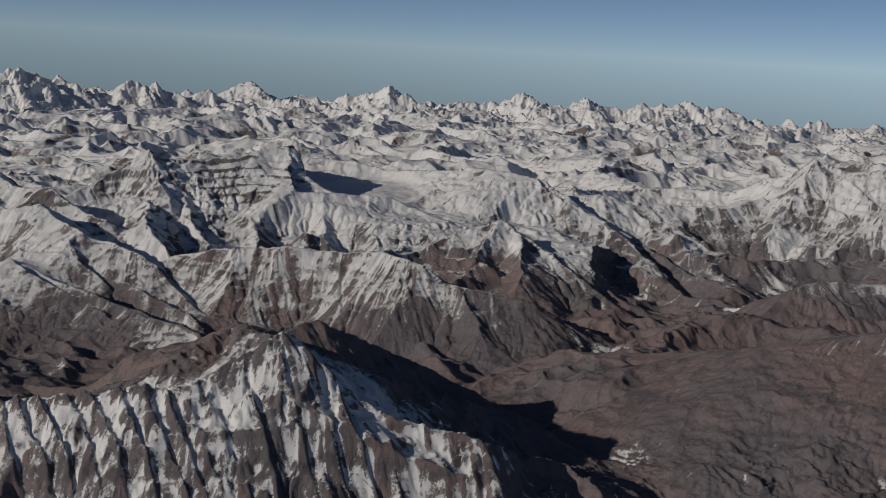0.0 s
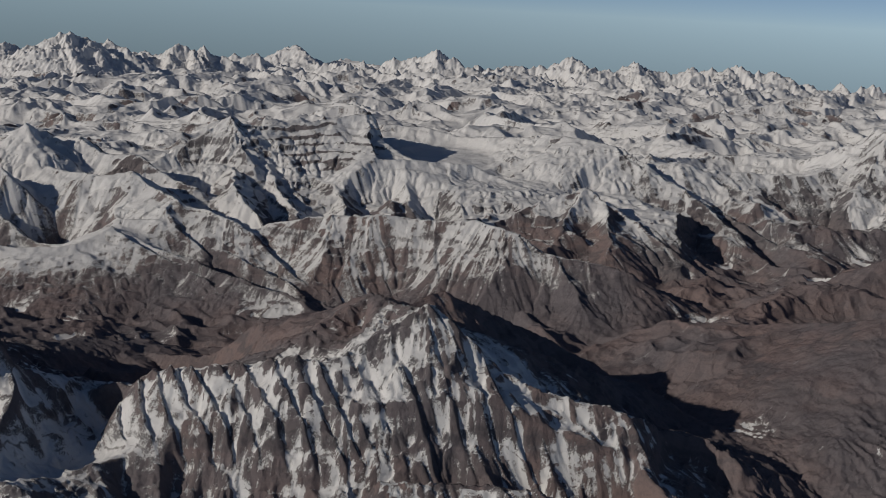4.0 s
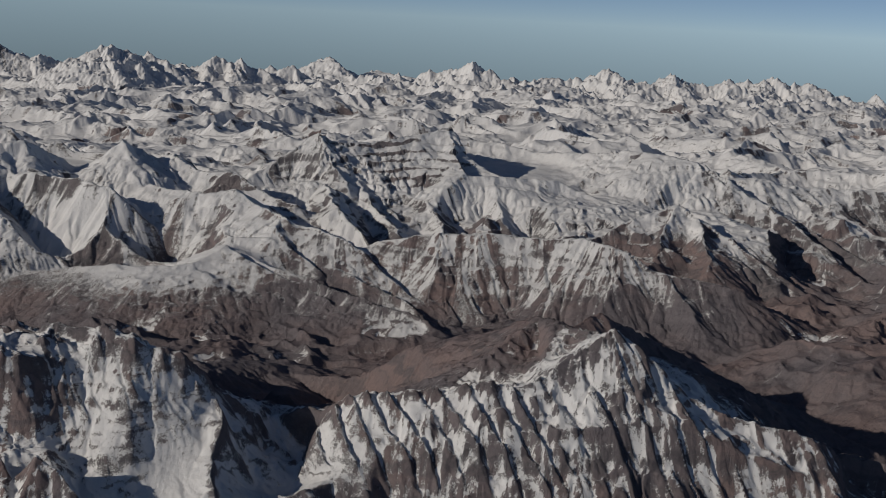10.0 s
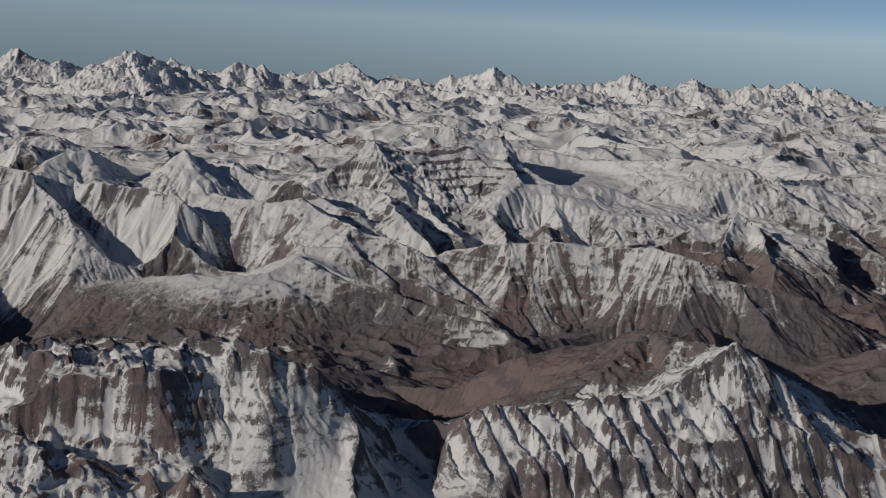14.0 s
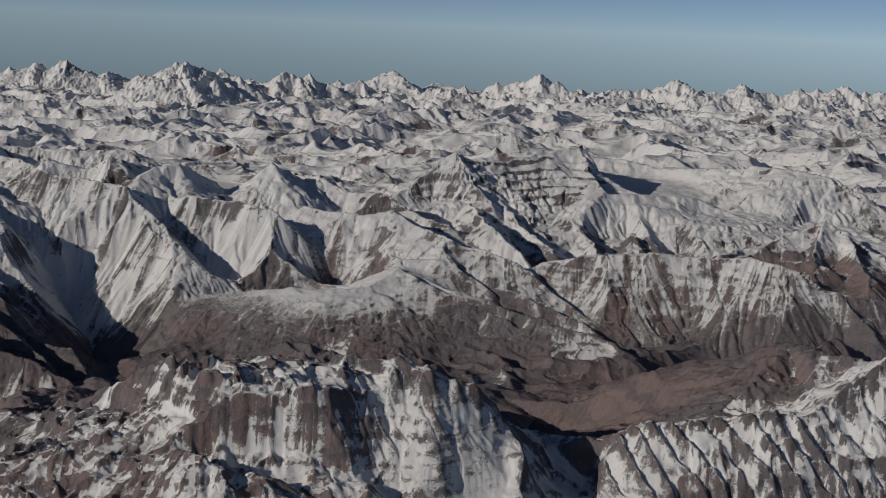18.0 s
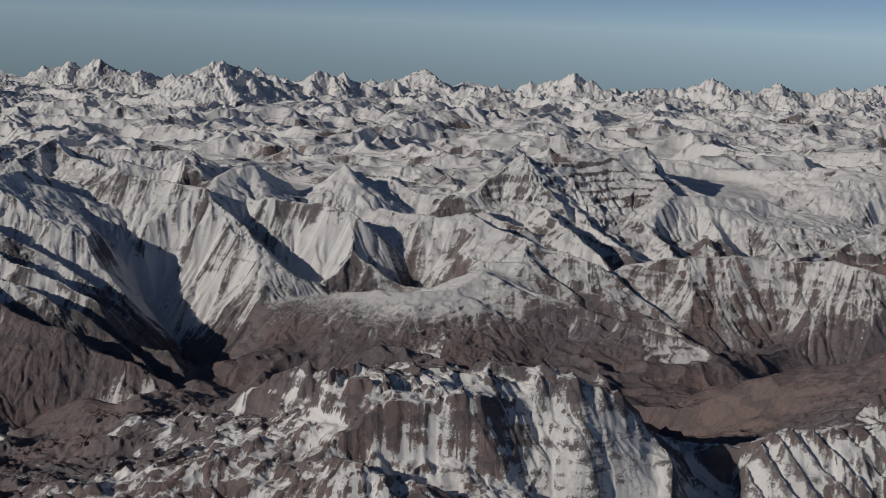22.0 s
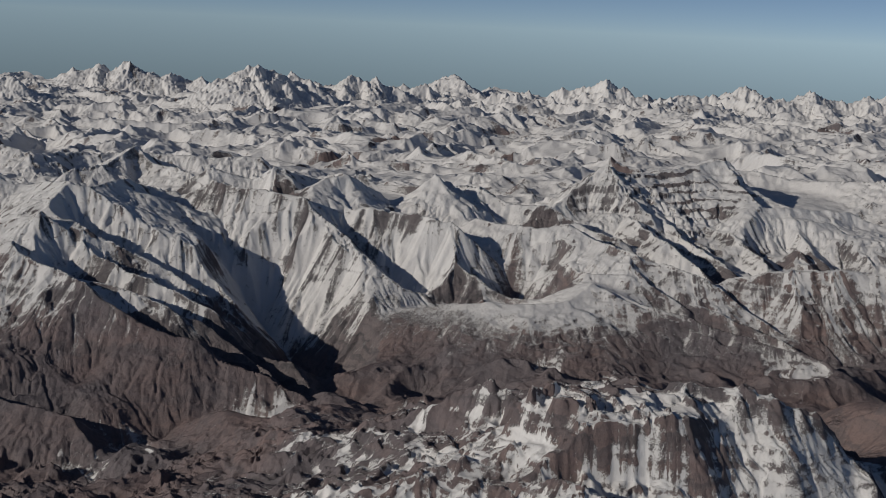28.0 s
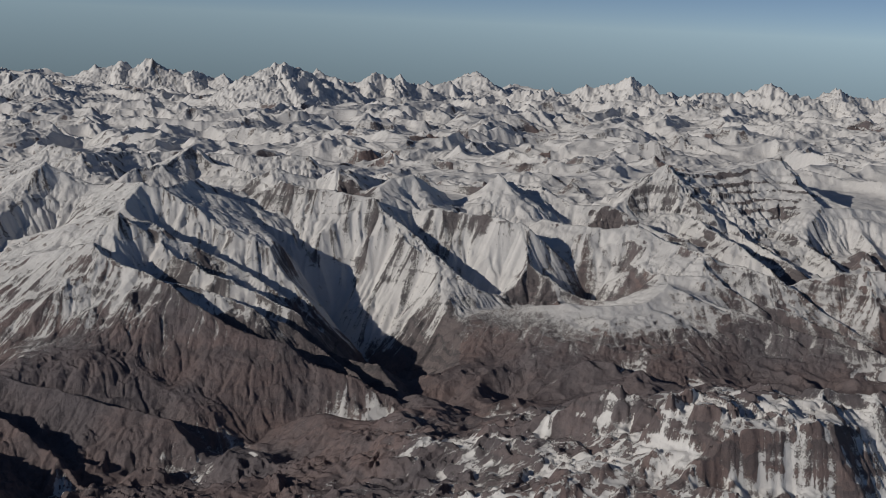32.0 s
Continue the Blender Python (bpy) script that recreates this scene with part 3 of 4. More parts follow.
peak(-1245, 3400, 275)
peak(-1162, 3500, 256)
peak(-1021, 3800, 243)
peak(-947, 3800, 238)
peak(-715, 4300, 238)
peak(-429, 4000, 204)
peak(-171, 3880, 263)
peak(94, 3800, 240)
peak(270, 3800, 261)
peak(470, 3758, 264)
peak(663, 3800, 248)
peak(833, 3900, 260)
peak(958, 3900, 249)
peak(1222, 4000, 218)
peak(1518, 4000, 220)
peak(-1977, 3300, 220)
peak(-2029, 4200, 219)
peak(-1910, 4200, 233)
peak(-1760, 4200, 205)
peak(-1643, 4200, 186)
# lesser teeth between them
peak(-1112, 3700, 211, 40, 0.62)
peak(-857, 3900, 213, 77, 0.72)
peak(-781, 3900, 221, 69, 0.82)
peak(-523, 3900, 208, 61, 0.62)
peak(-469, 3850, 206, 53, 0.72)
peak(-314, 3900, 231, 45, 0.82)
peak(-247, 3900, 234, 82, 0.62)
peak(-36, 3900, 222, 74, 0.72)
peak(30, 3800, 223, 66, 0.82)
peak(169, 3800, 234, 58, 0.62)
peak(384, 3800, 234, 50, 0.72)
peak(580, 3800, 237, 42, 0.82)
peak(747, 3900, 244, 79, 0.62)
peak(900, 3900, 249, 71, 0.72)
peak(1075, 3900, 227, 63, 0.82)
peak(1287, 3900, 223, 55, 0.62)
peak(1384, 3900, 217, 47, 0.72)
peak(-2130, 3500, 202, 84, 0.82)
peak(-2091, 3800, 169, 76, 0.62)
peak(-2127, 4200, 195, 68, 0.72)
peak(-1975, 4200, 202, 60, 0.82)
peak(-1835, 4200, 204, 52, 0.62)
peak(-1472, 3900, 194, 44, 0.72)
peak(-1158, 3900, 217, 81, 0.82)
peak(-1109, 3900, 202, 73, 0.62)

# ---- terrain: gullies that run down the slopes ----
dXj = (X_WIDE / (COLS - 1))[:, None]
dYi = np.gradient(ys)[:, None]
dXi = np.gradient(X, axis=0)


def slopes(h):
    gx = np.gradient(h, axis=1) / dXj
    return gx, (np.gradient(h, axis=0) - gx * dXi) / dYi


def blur(a, r, passes=2):
    """A box blur over the grid."""
    for _ in range(passes):
        for axis in (0, 1):
            pad = [(0, 0), (0, 0)]
            pad[axis] = (r + 1, r)
            c = np.cumsum(np.pad(a, pad, mode="edge").astype(np.float64), axis=axis)
            n = a.shape[axis]
            hi, lo = c.take(range(2 * r + 1, 2 * r + 1 + n), axis), c.take(range(0, n), axis)
            a = ((hi - lo) / (2 * r + 1)).astype(F4)
    return a


N_ALL = H.size
INDEX = np.arange(N_ALL, dtype=np.int64).reshape(H.shape)
CELL = (dXj * dYi).astype(F4) * np.ones_like(H)
STEPS = [(-1, -1), (-1, 0), (-1, 1), (0, -1), (0, 1), (1, -1), (1, 0), (1, 1)]
SPAN = []
for di, dj in STEPS:
    sx = dj * dXj + di * dXi
    SPAN.append(np.sqrt(sx * sx + (di * dYi) ** 2).astype(F4))


def inner(a, di, dj):
    """The grid without its rim, shifted by a step."""
    return a[1 + di:a.shape[0] - 1 + di, 1 + dj:a.shape[1] - 1 + dj]


def drainage(h):
    """Where each spot's water runs to, the fall on the way, and the area that drains through it."""
    steepest = np.zeros_like(h)
    to = INDEX.copy()
    st, tt = inner(steepest, 0, 0), inner(to, 0, 0)
    for (di, dj), span in zip(STEPS, SPAN):
        sl = (inner(h, 0, 0) - inner(h, di, dj)) / inner(span * np.ones_like(h), 0, 0)
        better = sl > st
        np.copyto(st, sl, where=better)
        np.copyto(tt, inner(INDEX, di, dj), where=better)
    to = to.ravel()
    area = CELL.ravel().astype(np.float64)
    hop = to
    for _ in range(9):
        moving = hop != INDEX.ravel()
        area = area + np.bincount(hop[moving], weights=area[moving], minlength=N_ALL)
        hop2 = hop[hop]
        ended = hop2 == hop
        # what has reached its sink has been counted there
        hop = np.where(ended, INDEX.ravel(), hop2)
    return to, steepest, area.reshape(h.shape).astype(F4)


def erode(h, rounds, rate, talus):
    """Running water cuts valleys, and slopes that get too steep slide into them."""
    for k in range(rounds):
        to, fall, area = drainage(h)
        below = h.ravel()[to].reshape(h.shape)
        h = h - np.minimum(rate * np.sqrt(np.minimum(area, 9000.0)) * fall, 0.6 * (h - below))
        for _ in range(2):
            top = h.copy()
            mid = inner(top, 0, 0)
            for (di, dj), span in zip(STEPS, SPAN):
                np.minimum(mid, inner(h, di, dj) + inner(talus * span, 0, 0), out=mid)
            h = 0.35 * h + 0.65 * top
    return h


# jagged towers along the skyline
spires = step(Y, 3050, 3400) * step(H, 150, 215)
H = H + spires * (30.0 * (ridged(fx, fy, 92.0, 4, 61, 0.55) - 0.45) + 9.0 * (ridged(fx, fy, 34.0, 3, 66, 0.6) - 0.5))
# cliffs hold steeper walls near the flight line
TALUS = (1.02 + 1.0 * step(700 - Y, 0, 80) + 0.45 * step(Y, 3000, 3300) + 0.12 * fbm(X, Y, 90.0, 2, 96)).astype(F4)
for px, py, r, more in ((-176, 1420, 70, 2.4), (-168, 1330, 45, 2.0), (-508, 1212, 40, 0.5), (-275, 525, 25, 1.0), (34, 566, 25, 1.0), (-250, 586, 25, 1.0), (-390, 485, 40, 0.8)):
    TALUS = TALUS + F4(more) * np.exp(-((X - px) ** 2 + (Y - py) ** 2) / (r * r))
H = (H + np.clip(Y / 1200, 0.6, 1.4) * (1 - 0.8 * far) * (1.6 * perlin(X / 42, Y / 42, 93) + 0.7 * perlin(X / 17, Y / 17, 94)
                                        + 0.3 * perlin(X / 7, Y / 7, 97))).astype(F4)
# craggy rock near the flight line, softer crags further off
near = step(720 - Y, 0, 100)
smooth_snow = np.exp(-(((X + 285) / 60) ** 2 + ((Y - 482) / 40) ** 2)) + np.exp(-(((X + 215) / 30) ** 2 + ((Y - 515) / 22) ** 2)) + np.exp(-(((X + 532) / 34) ** 2 + ((Y - 1198) / 30) ** 2)) + np.exp(-(((X + 600) / 60) ** 2 + ((Y - 1226) / 32) ** 2)) + np.exp(-(((X + 440) / 95) ** 2 + ((Y - 945) / 40) ** 2)) + np.exp(-(((X + 95) / 70) ** 2 + ((Y - 1465) / 110) ** 2))
turn_x, turn_y = 0.83 * X + 0.56 * Y, 0.83 * Y - 0.56 * X
cx = turn_x + 7 * perlin(X / 30, Y / 30, 130) + 3 * perlin(X / 11, Y / 11, 131)
cy = 0.7 * turn_y + 7 * perlin(X / 30, Y / 30, 132) + 3 * perlin(X / 11, Y / 11, 133)
crag = ridged(cx, cy, 27.0, 5, 134, 0.55) - 0.45
wide = ridged(cx, cy, 60.0, 5, 144, 0.52) - 0.45
H = H + (1 - 0.85 * np.clip(smooth_snow, 0, 1)) * (near * ((3.0 + 4.0 * step(-235 - X, 0, 25)) * crag + 3.0 * wide + 2.4 * (ridged(cx, cy, 9.0, 3, 154, 0.6) - 0.45)) + (1 - near) * step(1700 - Y, 0, 200) * (1.3 * wide + 0.5 * crag))
# aslant ribs down the fluted face and the layered face: a gentle side and a steep one
for sx, sy, wide_x, wide_y, apart, deep in ((-165, 527, 75, 24, 12.5, 4.6), (-55, 540, 48, 28, 19.0, 4.0), (-345, 500, 45, 22, 7.0, 1.6), (-460, 510, 75, 34, 15.0, 2.2)):
    u = (X + 0.75 * (Y - sy) + 9.0 * perlin(X / 48, Y / 70, 153) + 3.5 * perlin(X / 22, Y / 22, 150) + 1.2 * perlin(X / 6, Y / 6, 151)) / apart
    fr = u - np.floor(u)
    saw = np.where(fr < 0.8, fr / 0.8, (1 - fr) / 0.2) ** 1.3
    strong = 0.55 + 0.45 * np.sin(np.floor(u) * 2.4)
    H = H + deep * strong * (saw - 0.6) * step(1.25 - np.sqrt(((X - sx) / wide_x) ** 2 + ((Y - sy) / wide_y) ** 2), 0.0, 0.5)
# glaciers, smooth snow domes and the even scree slopes are hardly cut
RATE = 0.018 * (1 - 0.8 * near) * (1 - 0.65 * step(Y, 1600, 2200))
GLACIER = 0
SOFT = {"rounded_hill", "folded_hill", "crumpled_hill", "brown_hill", "snow_plateau", "rocky_peak", "pyramid_hill", "brown_mountain"}
soft_own = np.array([m in SOFT for m, _ in RIDGES] + [True])
RATE = RATE * np.where(soft_own[OWN], 0.5, 1.0)
for px, py, r, much in ((-600, 1228, 55, 0.95), (-520, 1190, 30, 0.8), (-640, 1150, 40, 0.7), (-960, 1070, 60, 0.8), (-440, 935, 75, 0.75), (-380, 950, 60, 0.7),
                        (220, 720, 150, 0.7), (-20, 1500, 90, 0.8), (-360, 535, 32, 0.6), (-360, 475, 35, 0.6), (-650, 740, 70, 0.5), (-1000, 1150, 80, 0.7),
                        (-176, 1420, 60, 0.9), (-170, 1330, 45, 0.8), (-100, 1500, 85, 0.97), (-90, 1410, 75, 0.95)):
    w = much * np.exp(-((X - px) ** 2 + (Y - py) ** 2) / (r * r))
    RATE = RATE * (1 - w)
    if py > 900:
        GLACIER = GLACIER + 0.3 * w
H = erode(H.astype(F4), 11, RATE.astype(F4), TALUS)

# flutes: narrow gullies and ribs that run straight down every slope
def sampled(a, i, j):
    """The field at fractional rows and columns."""
    i, j = np.clip(i, 0, ROWN - 1.001), np.clip(j, 0, COLS - 1.001)
    i0, j0 = i.astype(np.int32), j.astype(np.int32)
    fi, fj = i - i0, j - j0
    at = i0 * COLS + j0
    a = a.ravel()
    top = a[at] + fj * (a[at + 1] - a[at])
    low = a[at + COLS] + fj * (a[at + COLS + 1] - a[at + COLS])
    return top + fi * (low - top)


def drawn_downhill(fields, h, doublings):
    """Draws each field out along the fall of the slope."""
    sx, sy = slopes(h)
    vi, vj = -sy / dYi, -(sx - sy / dYi * dXi) / dXj
    # metres in the plan to steps on the grid
    long = np.maximum(np.abs(vi), np.abs(vj)) + 1e-6
    di, dj = (vi / long).astype(F4), (vj / long).astype(F4)
    ii0, jj0 = np.meshgrid(np.arange(ROWN, dtype=F4), np.arange(COLS, dtype=F4), indexing="ij")
    for _ in range(doublings):
        pi, pj = ii0 + di, jj0 + dj
        fields = [0.5 * (f + sampled(f, pi, pj)) for f in fields]
        di, dj = di + sampled(di, pi, pj), dj + sampled(dj, pi, pj)
    return [(f / f.std()).astype(F4) for f in fields]


grain = np.random.default_rng(11).standard_normal((2,) + H.shape).astype(F4)
FINE, BROAD = drawn_downhill([grain[0], blur(grain[1], 3, 2)], blur(H, 3, 2), 5)
gx, gy = slopes(H)
STEEP = step(np.hypot(gx, gy), 0.22, 0.62)
even = np.clip(1 - smooth_snow, 0, 1)
GULLY = np.clip(1 - 1.5 * np.abs(BROAD), 0, 1)
H = H + STEEP * even * dXj * (1 - 0.6 * far) * (0.4 * np.clip(FINE, -2, 2) - 1.7 * GULLY * step(fbm(X, Y, 120.0, 2, 160), -0.4, 0.3))

# ledges in the bedded rock
ledge = 0
for beds, seed in ((11.0, 90), (6.3, 190)):
    b = H / beds + 0.9 * perlin(X / 120, Y / 120, seed) + 0.35 * perlin(X / 28, Y / 28, seed + 1) + 0.12 * perlin(X / 8, Y / 8, seed + 2)
    fr = b - np.floor(b)
    ledge = ledge + (step(fr, 0.25, 0.75) - fr) * beds * step(fbm(X, Y, 75.0, 2, seed + 3), -0.35, 0.3)
H = H + ledge * step(fbm(X, Y, 220.0, 2, 92), -0.25, 0.35) * step(2200 - Y, 0, 600) * (0.10 + 0.35 * step(Y, 1100, 1250) + 0.3 * near * step(-230 - X, 0, 20))
H = H.astype(F4)

# how far each spot stands out from the ground close by
RELIEF = (H - blur(H, 5, 1)) / np.clip(Y / 900, 0.6, 3.0)

# ---- snow cover: the height above the local snow line ----
SNOWLINE = [(-620, 785, 215), (-690, 800, 210), (-372, 464, 168), (-340, 462, 168), (-300, 500, 200), (-100, 520, 176), (-190, 525, 184), (-250, 515, 176), (-290, 470, 176), (-270, 490, 172), (-310, 490, 180), (-320, 522, 208), (-450, 540, 197), (-560, 580, 207), (0, 556, 158), (-750, 600, 250), (150, 700, 260), (-250, 750, 250), (-130, 612, 258),
            (-90, 650, 262), (-30, 640, 260), (-200, 610, 250), (-75, 574, 205), (-70, 550, 186), (-30, 560, 170), (-150, 498, 176), (-75, 500, 178), (0, 508, 176), (-210, 510, 176), (-75, 590, 225), (-430, 470, 207), (-400, 480, 198), (-352, 506, 230), (-330, 530, 205), (-300, 515, 200)]
SNOWLINE += [(-850, 850, 176), (-700, 850, 164), (-650, 1000, 138), (-800, 960, 176), (-480, 950, 198), (-300, 960, 200), (-100, 1030, 186), (-100, 985, 194), (0, 1015, 196), (-230, 1000, 180), (100, 1050, 216),
             (60, 1200, 188), (250, 1300, 186), (400, 1400, 202), (-200, 1150, 178), (-250, 1350, 190), (-270, 1230, 194), (-130, 1300, 180), (-330, 1130, 188), (-20, 1380, 176), (500, 1500, 204), (300, 1560, 194),
             (-500, 1150, 160), (-420, 1230, 165), (-900, 1200, 150), (350, 950, 255), (-780, 780, 205), (-400, 880, 200)]
SNOWLINE += [(-800, 1700, 165), (0, 1800, 178), (700, 1800, 182), (-1200, 2500, 125), (0, 2500, 140), (900, 2500, 140), (-1500, 4000, 90), (0, 4000, 110), (1500, 4000, 110)]
line = spread(SNOWLINE) - 14.0 * step(Y, 850, 1000) - 85.0 * step(Y, 1550, 1900)
lying = step((H - line) / 66.0, -0.75, -0.4)
snow = np.clip(0.5 + (H - line) / 66.0, -0.25, 0.86 + 0.12 * step(Y, 850, 950) + 0.16 * step(Y, 1600, 2000)) + GLACIER - np.clip(0.15 * RELIEF, -0.4, 0.4) * lying * (1 - 0.6 * step(Y, 800, 950)) + 0.3 * step(Y, 2800, 3200) - STEEP * even * (1 - 0.1 * far) * (0.42 * FINE + 0.50 * GULLY)

# snow lies in patches on the broken rock near the flight line
snow = snow + near * even * step(snow, 0.0, 0.35) * (0.42 * fbm(X, Y, 9.0, 3, 180) + 0.25 * fbm(X, Y, 30.0, 2, 185))

# dark curved rock beds that the snow leaves bare
for px, py, rx, ry, thick, much in ((-228, 1390, 85, 105, 9.0, 0.9), (-300, 1180, 150, 90, 9.0, 0.4), (-130, 1040, 190, 50, 6.0, 0.18), (-360, 520, 110, 60, 6.0, 0.2)):
    bed = H + 9 * perlin(X / 130, Y / 130, 170) + 2.0 * perlin(X / 24, Y / 24, 171)
    bare = step(np.sin(2 * np.pi * bed / thick) + 0.7 * perlin(X / 40, Y / 40, 172), 0.25, 0.75)
    snow = snow - much * bare * step(1.2 - np.sqrt(((X - px) / rx) ** 2 + ((Y - py) / ry) ** 2), 0.0, 0.5)

# ---- terrain: meshes, split by mountain ----
gx, gy = slopes(H)
NORM = np.stack([-gx, -gy, np.ones_like(gx)], -1)
NORM /= np.linalg.norm(NORM, axis=-1, keepdims=True)
CO = np.stack([X, Y, H], -1).reshape(-1, 3).astype(F4)
NORM = NORM.reshape(-1, 3).astype(F4)
SNOW = snow.reshape(-1).astype(F4)


def pieces(own):
    """Numbers the connected patches of faces of each part, from 1 on; 0 is the open ground."""
    out, count = np.zeros(own.shape, np.int32), 0
    order = np.argsort(own, axis=None, kind="stable")
    cuts = np.searchsorted(own.ravel()[order], np.arange(len(RIDGES) + 1))
    for k in range(len(RIDGES)):
        at = order[cuts[k]:cuts[k + 1]]
        if not len(at):
            continue
        i, j = at // own.shape[1], at % own.shape[1]
        box = (slice(i.min(), i.max() + 1), slice(j.min(), j.max() + 1))
        m = own[box] == k
        tag = np.arange(m.size, dtype=np.int32).reshape(m.shape)
        across, down = m[:, 1:] & m[:, :-1], m[1:] & m[:-1]
        for _ in range(200):
            t = tag.copy()
            np.minimum(t[:, 1:], tag[:, :-1], out=t[:, 1:], where=across)
            np.minimum(t[:, :-1], tag[:, 1:], out=t[:, :-1], where=across)
            np.minimum(t[1:], tag[:-1], out=t[1:], where=down)
            np.minimum(t[:-1], tag[1:], out=t[:-1], where=down)
            t = t.ravel()
            t = t[t[t]].reshape(m.shape)
            if (t == tag).all():
                break
            tag = t
        names, number = np.unique(tag[m], return_inverse=True)
        out[box][m] = count + 1 + number
        count += len(names)
    return out


FACES = OWN[:-1, :-1].copy()
PIECE = pieces(FACES)
# scraps join their neighbour
scrap = (PIECE > 0) & (np.bincount(PIECE.ravel())[PIECE] < 60)
for _ in range(60):
    if not scrap.any():
        break
    for shift, axis in ((1, 1), (-1, 1), (1, 0), (-1, 0)):
        take = scrap & ~np.roll(scrap, shift, axis)
        FACES = np.where(take, np.roll(FACES, shift, axis), FACES)
        scrap = scrap & ~take
PIECE = pieces(FACES).reshape(-1)
FACE_OWN = FACES.reshape(-1)
ii, jj = np.meshgrid(np.arange(ROWN - 1), np.arange(COLS - 1), indexing="ij")
v0 = (ii * COLS + jj).reshape(-1)
QUADS = np.stack([v0, v0 + 1, v0 + COLS + 1, v0 + COLS], 1).astype(np.int32)


def sheet(name, mask, material):
    """One mesh from the faces of the sheet under the mask."""
    q = QUADS[mask]
    used, inv = np.unique(q, return_inverse=True)
    me = bpy.data.meshes.new(name)
    me.vertices.add(len(used))
    me.vertices.foreach_set("co", CO[used].ravel())
    me.loops.add(q.size)
    me.loops.foreach_set("vertex_index", inv.ravel().astype(np.int32))
    me.polygons.add(len(q))
    me.polygons.foreach_set("loop_start", np.arange(0, q.size, 4, dtype=np.int32))
    me.polygons.foreach_set("loop_total", np.full(len(q), 4, np.int32))
    me.update(calc_edges=True)
    me.polygons.foreach_set("use_smooth", np.ones(len(q), bool))
    at = me.attributes.new("snow", 'FLOAT', 'POINT')
    at.data.foreach_set("value", SNOW[used])
    me.materials.append(material)
    me.normals_split_custom_set_from_vertices(NORM[used].tolist())
    return new(name, me)


LABELS = {}
LABELS["fluted_ridge"] = ("fluted_ridge", "steep brown rock ridge fluted with snow gullies and cliffs", BROWN)
LABELS["layered_mountain"] = ("layered_mountain", "layered grey-brown mountain with snowy ledges and a sheer end", BROWN)
LABELS["rock_crag"] = ("rock_crag", "dark rock crag above a shaded snow bowl", BROWN)
LABELS["rock_tooth"] = ("rock_tooth", "small snow-capped rock tooth in the gap", BROWN)
LABELS["brown_mountain"] = ("brown_mountain", "bare brown mountain flank dusted with snow near the top", BROWN)
LABELS["ribbed_mountain"] = ("ribbed_mountain", "snowy mountain with long parallel ribs and deep shadowed gullies", GREY)
LABELS["white_mountain"] = ("white_mountain", "broad white mountain with snow faces and dark gullies", GREY)
LABELS["glacier_peak"] = ("glacier_peak", "smooth snow pyramid beside a flat glacier", GREY)
LABELS["corniced_peak"] = ("corniced_peak", "rounded snow peak with a shaded corniced side", GREY)
LABELS["brown_spur"] = ("brown_spur", "low brown ribbed spur throwing a long shadow", BROWN)
LABELS["dark_spur"] = ("dark_spur", "dark brown rocky spur in the valley", BROWN)
LABELS["snow_saddle"] = ("snow_saddle", "snowy saddle with a sharp dark side", GREY)
LABELS["snow_dome"] = ("snow_dome", "smooth rounded snow dome", GREY)
LABELS["dark_peaks"] = ("dark_peaks", "row of small dark rock peaks above a glacier", GREY)
LABELS["rocky_peak"] = ("rocky_peak", "rocky snow peak above a brown valley", GREY)
LABELS["dark_ridge"] = ("dark_ridge", "dark rocky ridge in the snowy highland", GREY)
LABELS["banded_mountain"] = ("banded_mountain", "snow mountain with dark curved rock bands and a cliff", GREY)
LABELS["snow_plateau"] = ("snow_plateau", "long snow plateau with a fluted crest and brown spurs", GREY)
LABELS["pyramid_hill"] = ("pyramid_hill", "brown pyramid-shaped hill streaked with snow", BROWN)
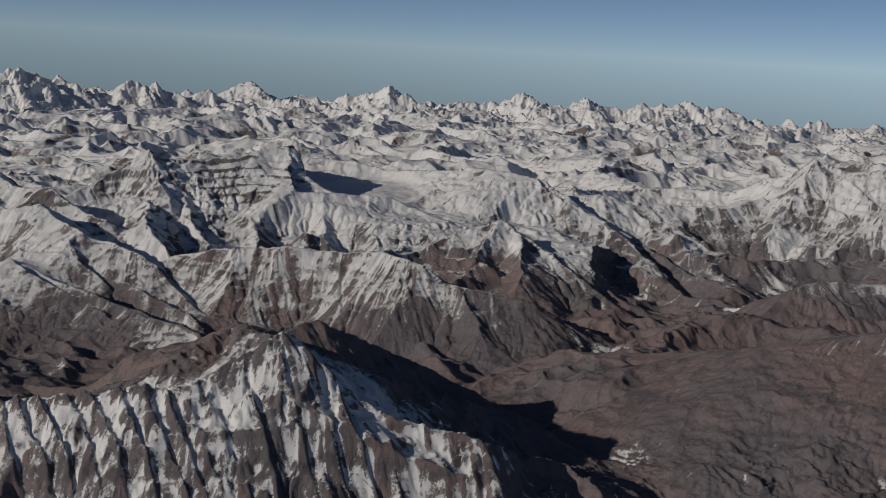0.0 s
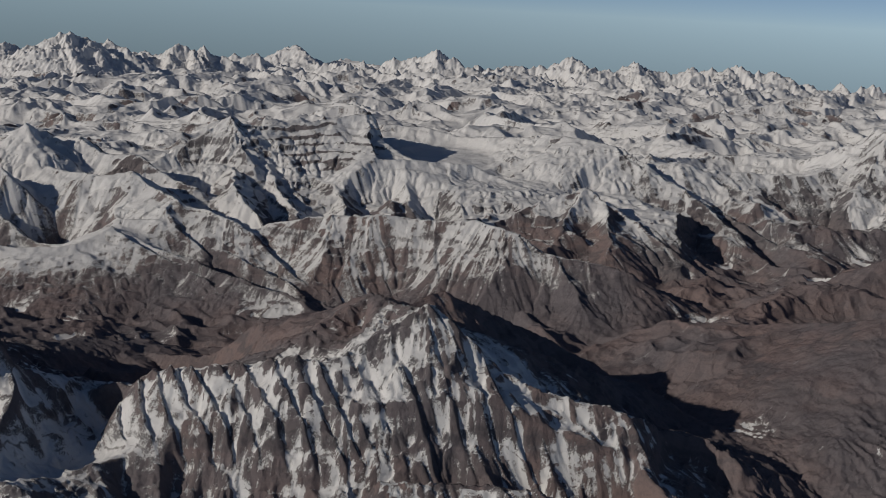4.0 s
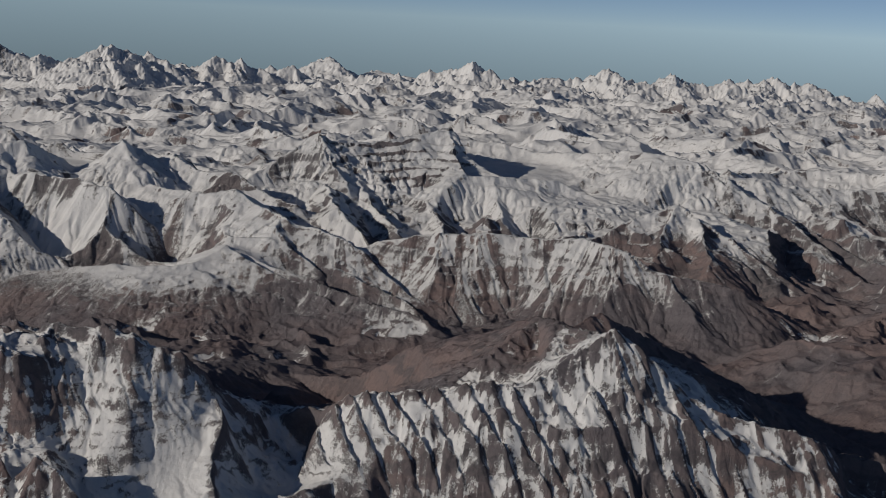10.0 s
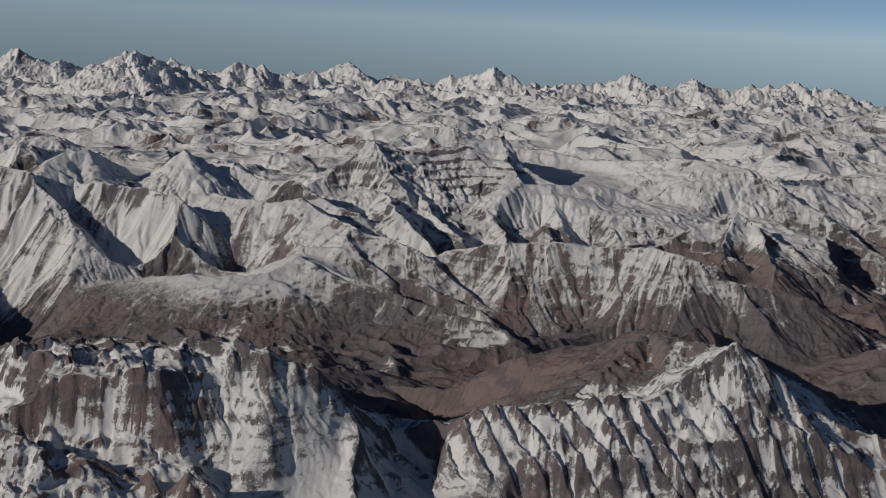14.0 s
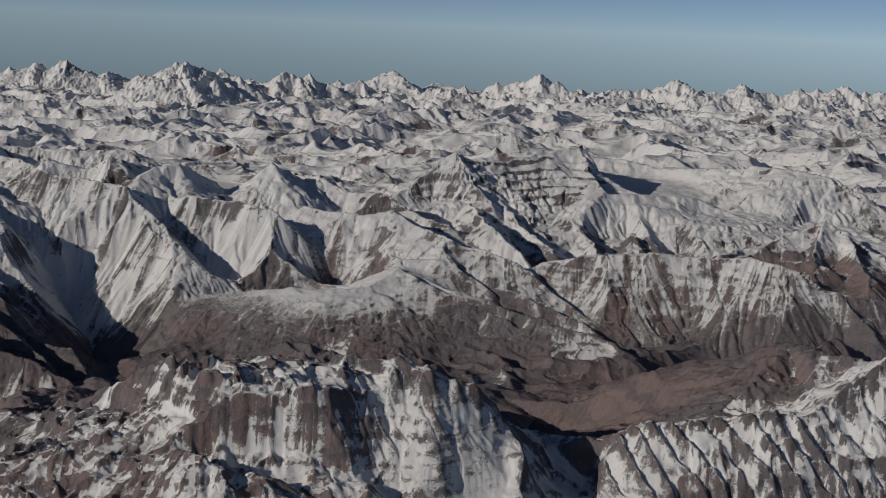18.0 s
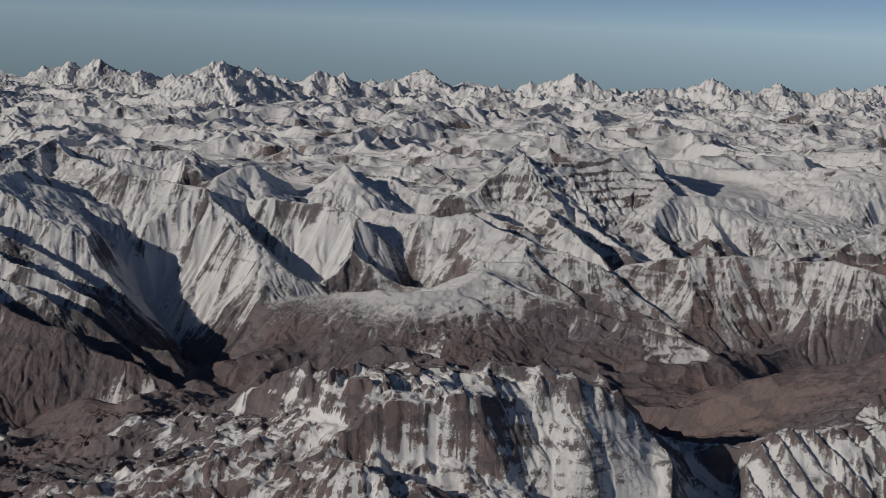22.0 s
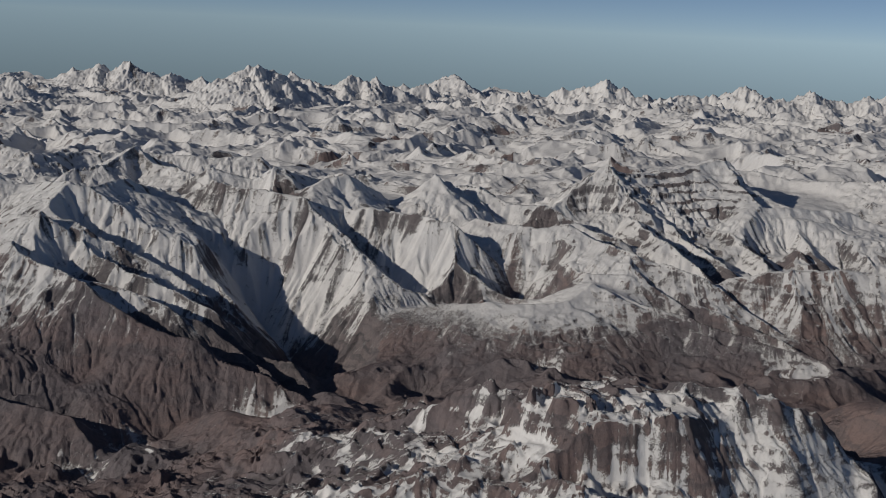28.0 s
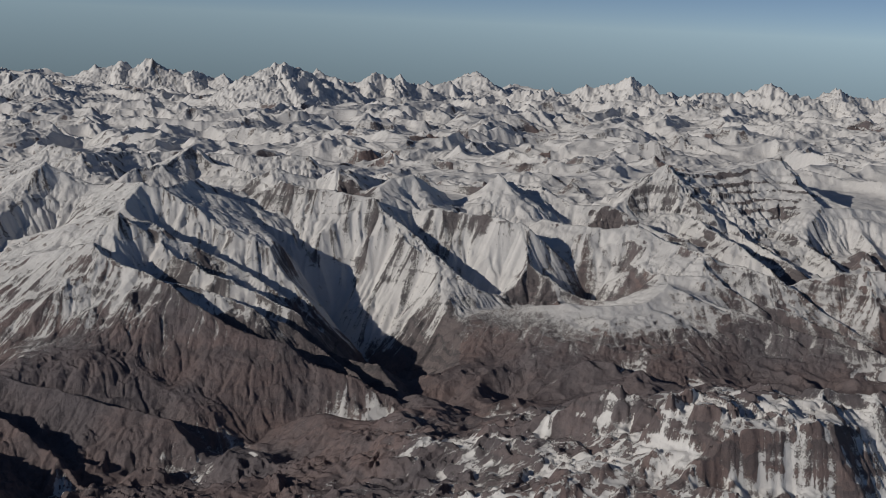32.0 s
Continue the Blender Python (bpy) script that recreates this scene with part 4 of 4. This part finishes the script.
LABELS["rounded_hill"] = ("rounded_hill", "rounded hills thinly dusted with snow", BROWN)
LABELS["folded_hill"] = ("folded_hill", "folded brown hills with snow patches and sharp shadows", BROWN)
LABELS["crumpled_hill"] = ("crumpled_hill", "crumpled low hills with reddish rock beds and snow patches", BROWN)
LABELS["brown_hill"] = ("brown_hill", "bare brown hill beside the river valley", BROWN)
ground = tagged(sheet("ground", FACE_OWN < 0, BROWN), "brown bare valley floors and snowy far highland rising to the horizon", "ground", "", "structure")

# the same highland goes on under the flight line and behind it
xs2, ys2 = np.linspace(-2400, 2000, 180).astype(F4), np.concatenate([np.linspace(-1600, 180, 80), np.linspace(190, 395, 24)]).astype(F4)
X2, Y2 = np.meshgrid(xs2, ys2)
edge = np.interp(xs2, X[0], H[0])[None, :]
join = step(Y2, 180, 395)
H2 = (1 - join) * (112.0 + 45.0 * (ridged(X2, Y2, 230.0, 5, 33) - 0.4)) + join * edge - 0.5
me = bpy.data.meshes.new("ground")
nx, ny = len(xs2), len(ys2)
quad = [(i * nx + j, i * nx + j + 1, (i + 1) * nx + j + 1, (i + 1) * nx + j) for i in range(ny - 1) for j in range(nx - 1)]
me.from_pydata(np.stack([X2, Y2, H2], -1).reshape(-1, 3).tolist(), [], quad)
me.polygons.foreach_set("use_smooth", np.ones(len(quad), bool))
me.attributes.new("snow", 'FLOAT', 'POINT').data.foreach_set("value", np.clip((H2.ravel() - 150) / 60, -0.2, 0.5).astype(F4))
me.materials.append(BROWN)
tagged(new("ground", me), "brown bare foothills with thin snow below the flight line", "ground", "", "structure")
parents = {}
for k, (mountain, part_name) in enumerate(RIDGES):
    mask = FACE_OWN == k
    if not mask.any():
        continue
    name, label, mat = LABELS.get(mountain, ("snow_peak", "far jagged snow-covered summit on the skyline", GREY))
    if mountain not in parents:
        top = new(name)
        group = "skyline summits" if mountain.startswith("far_peak") else ""
        parents[mountain] = tagged(top, label, "mountain", group)
    for number in np.unique(PIECE[mask]):
        ob = sheet(part_name, mask & (PIECE == number), mat)
        ob.parent = parents[mountain]
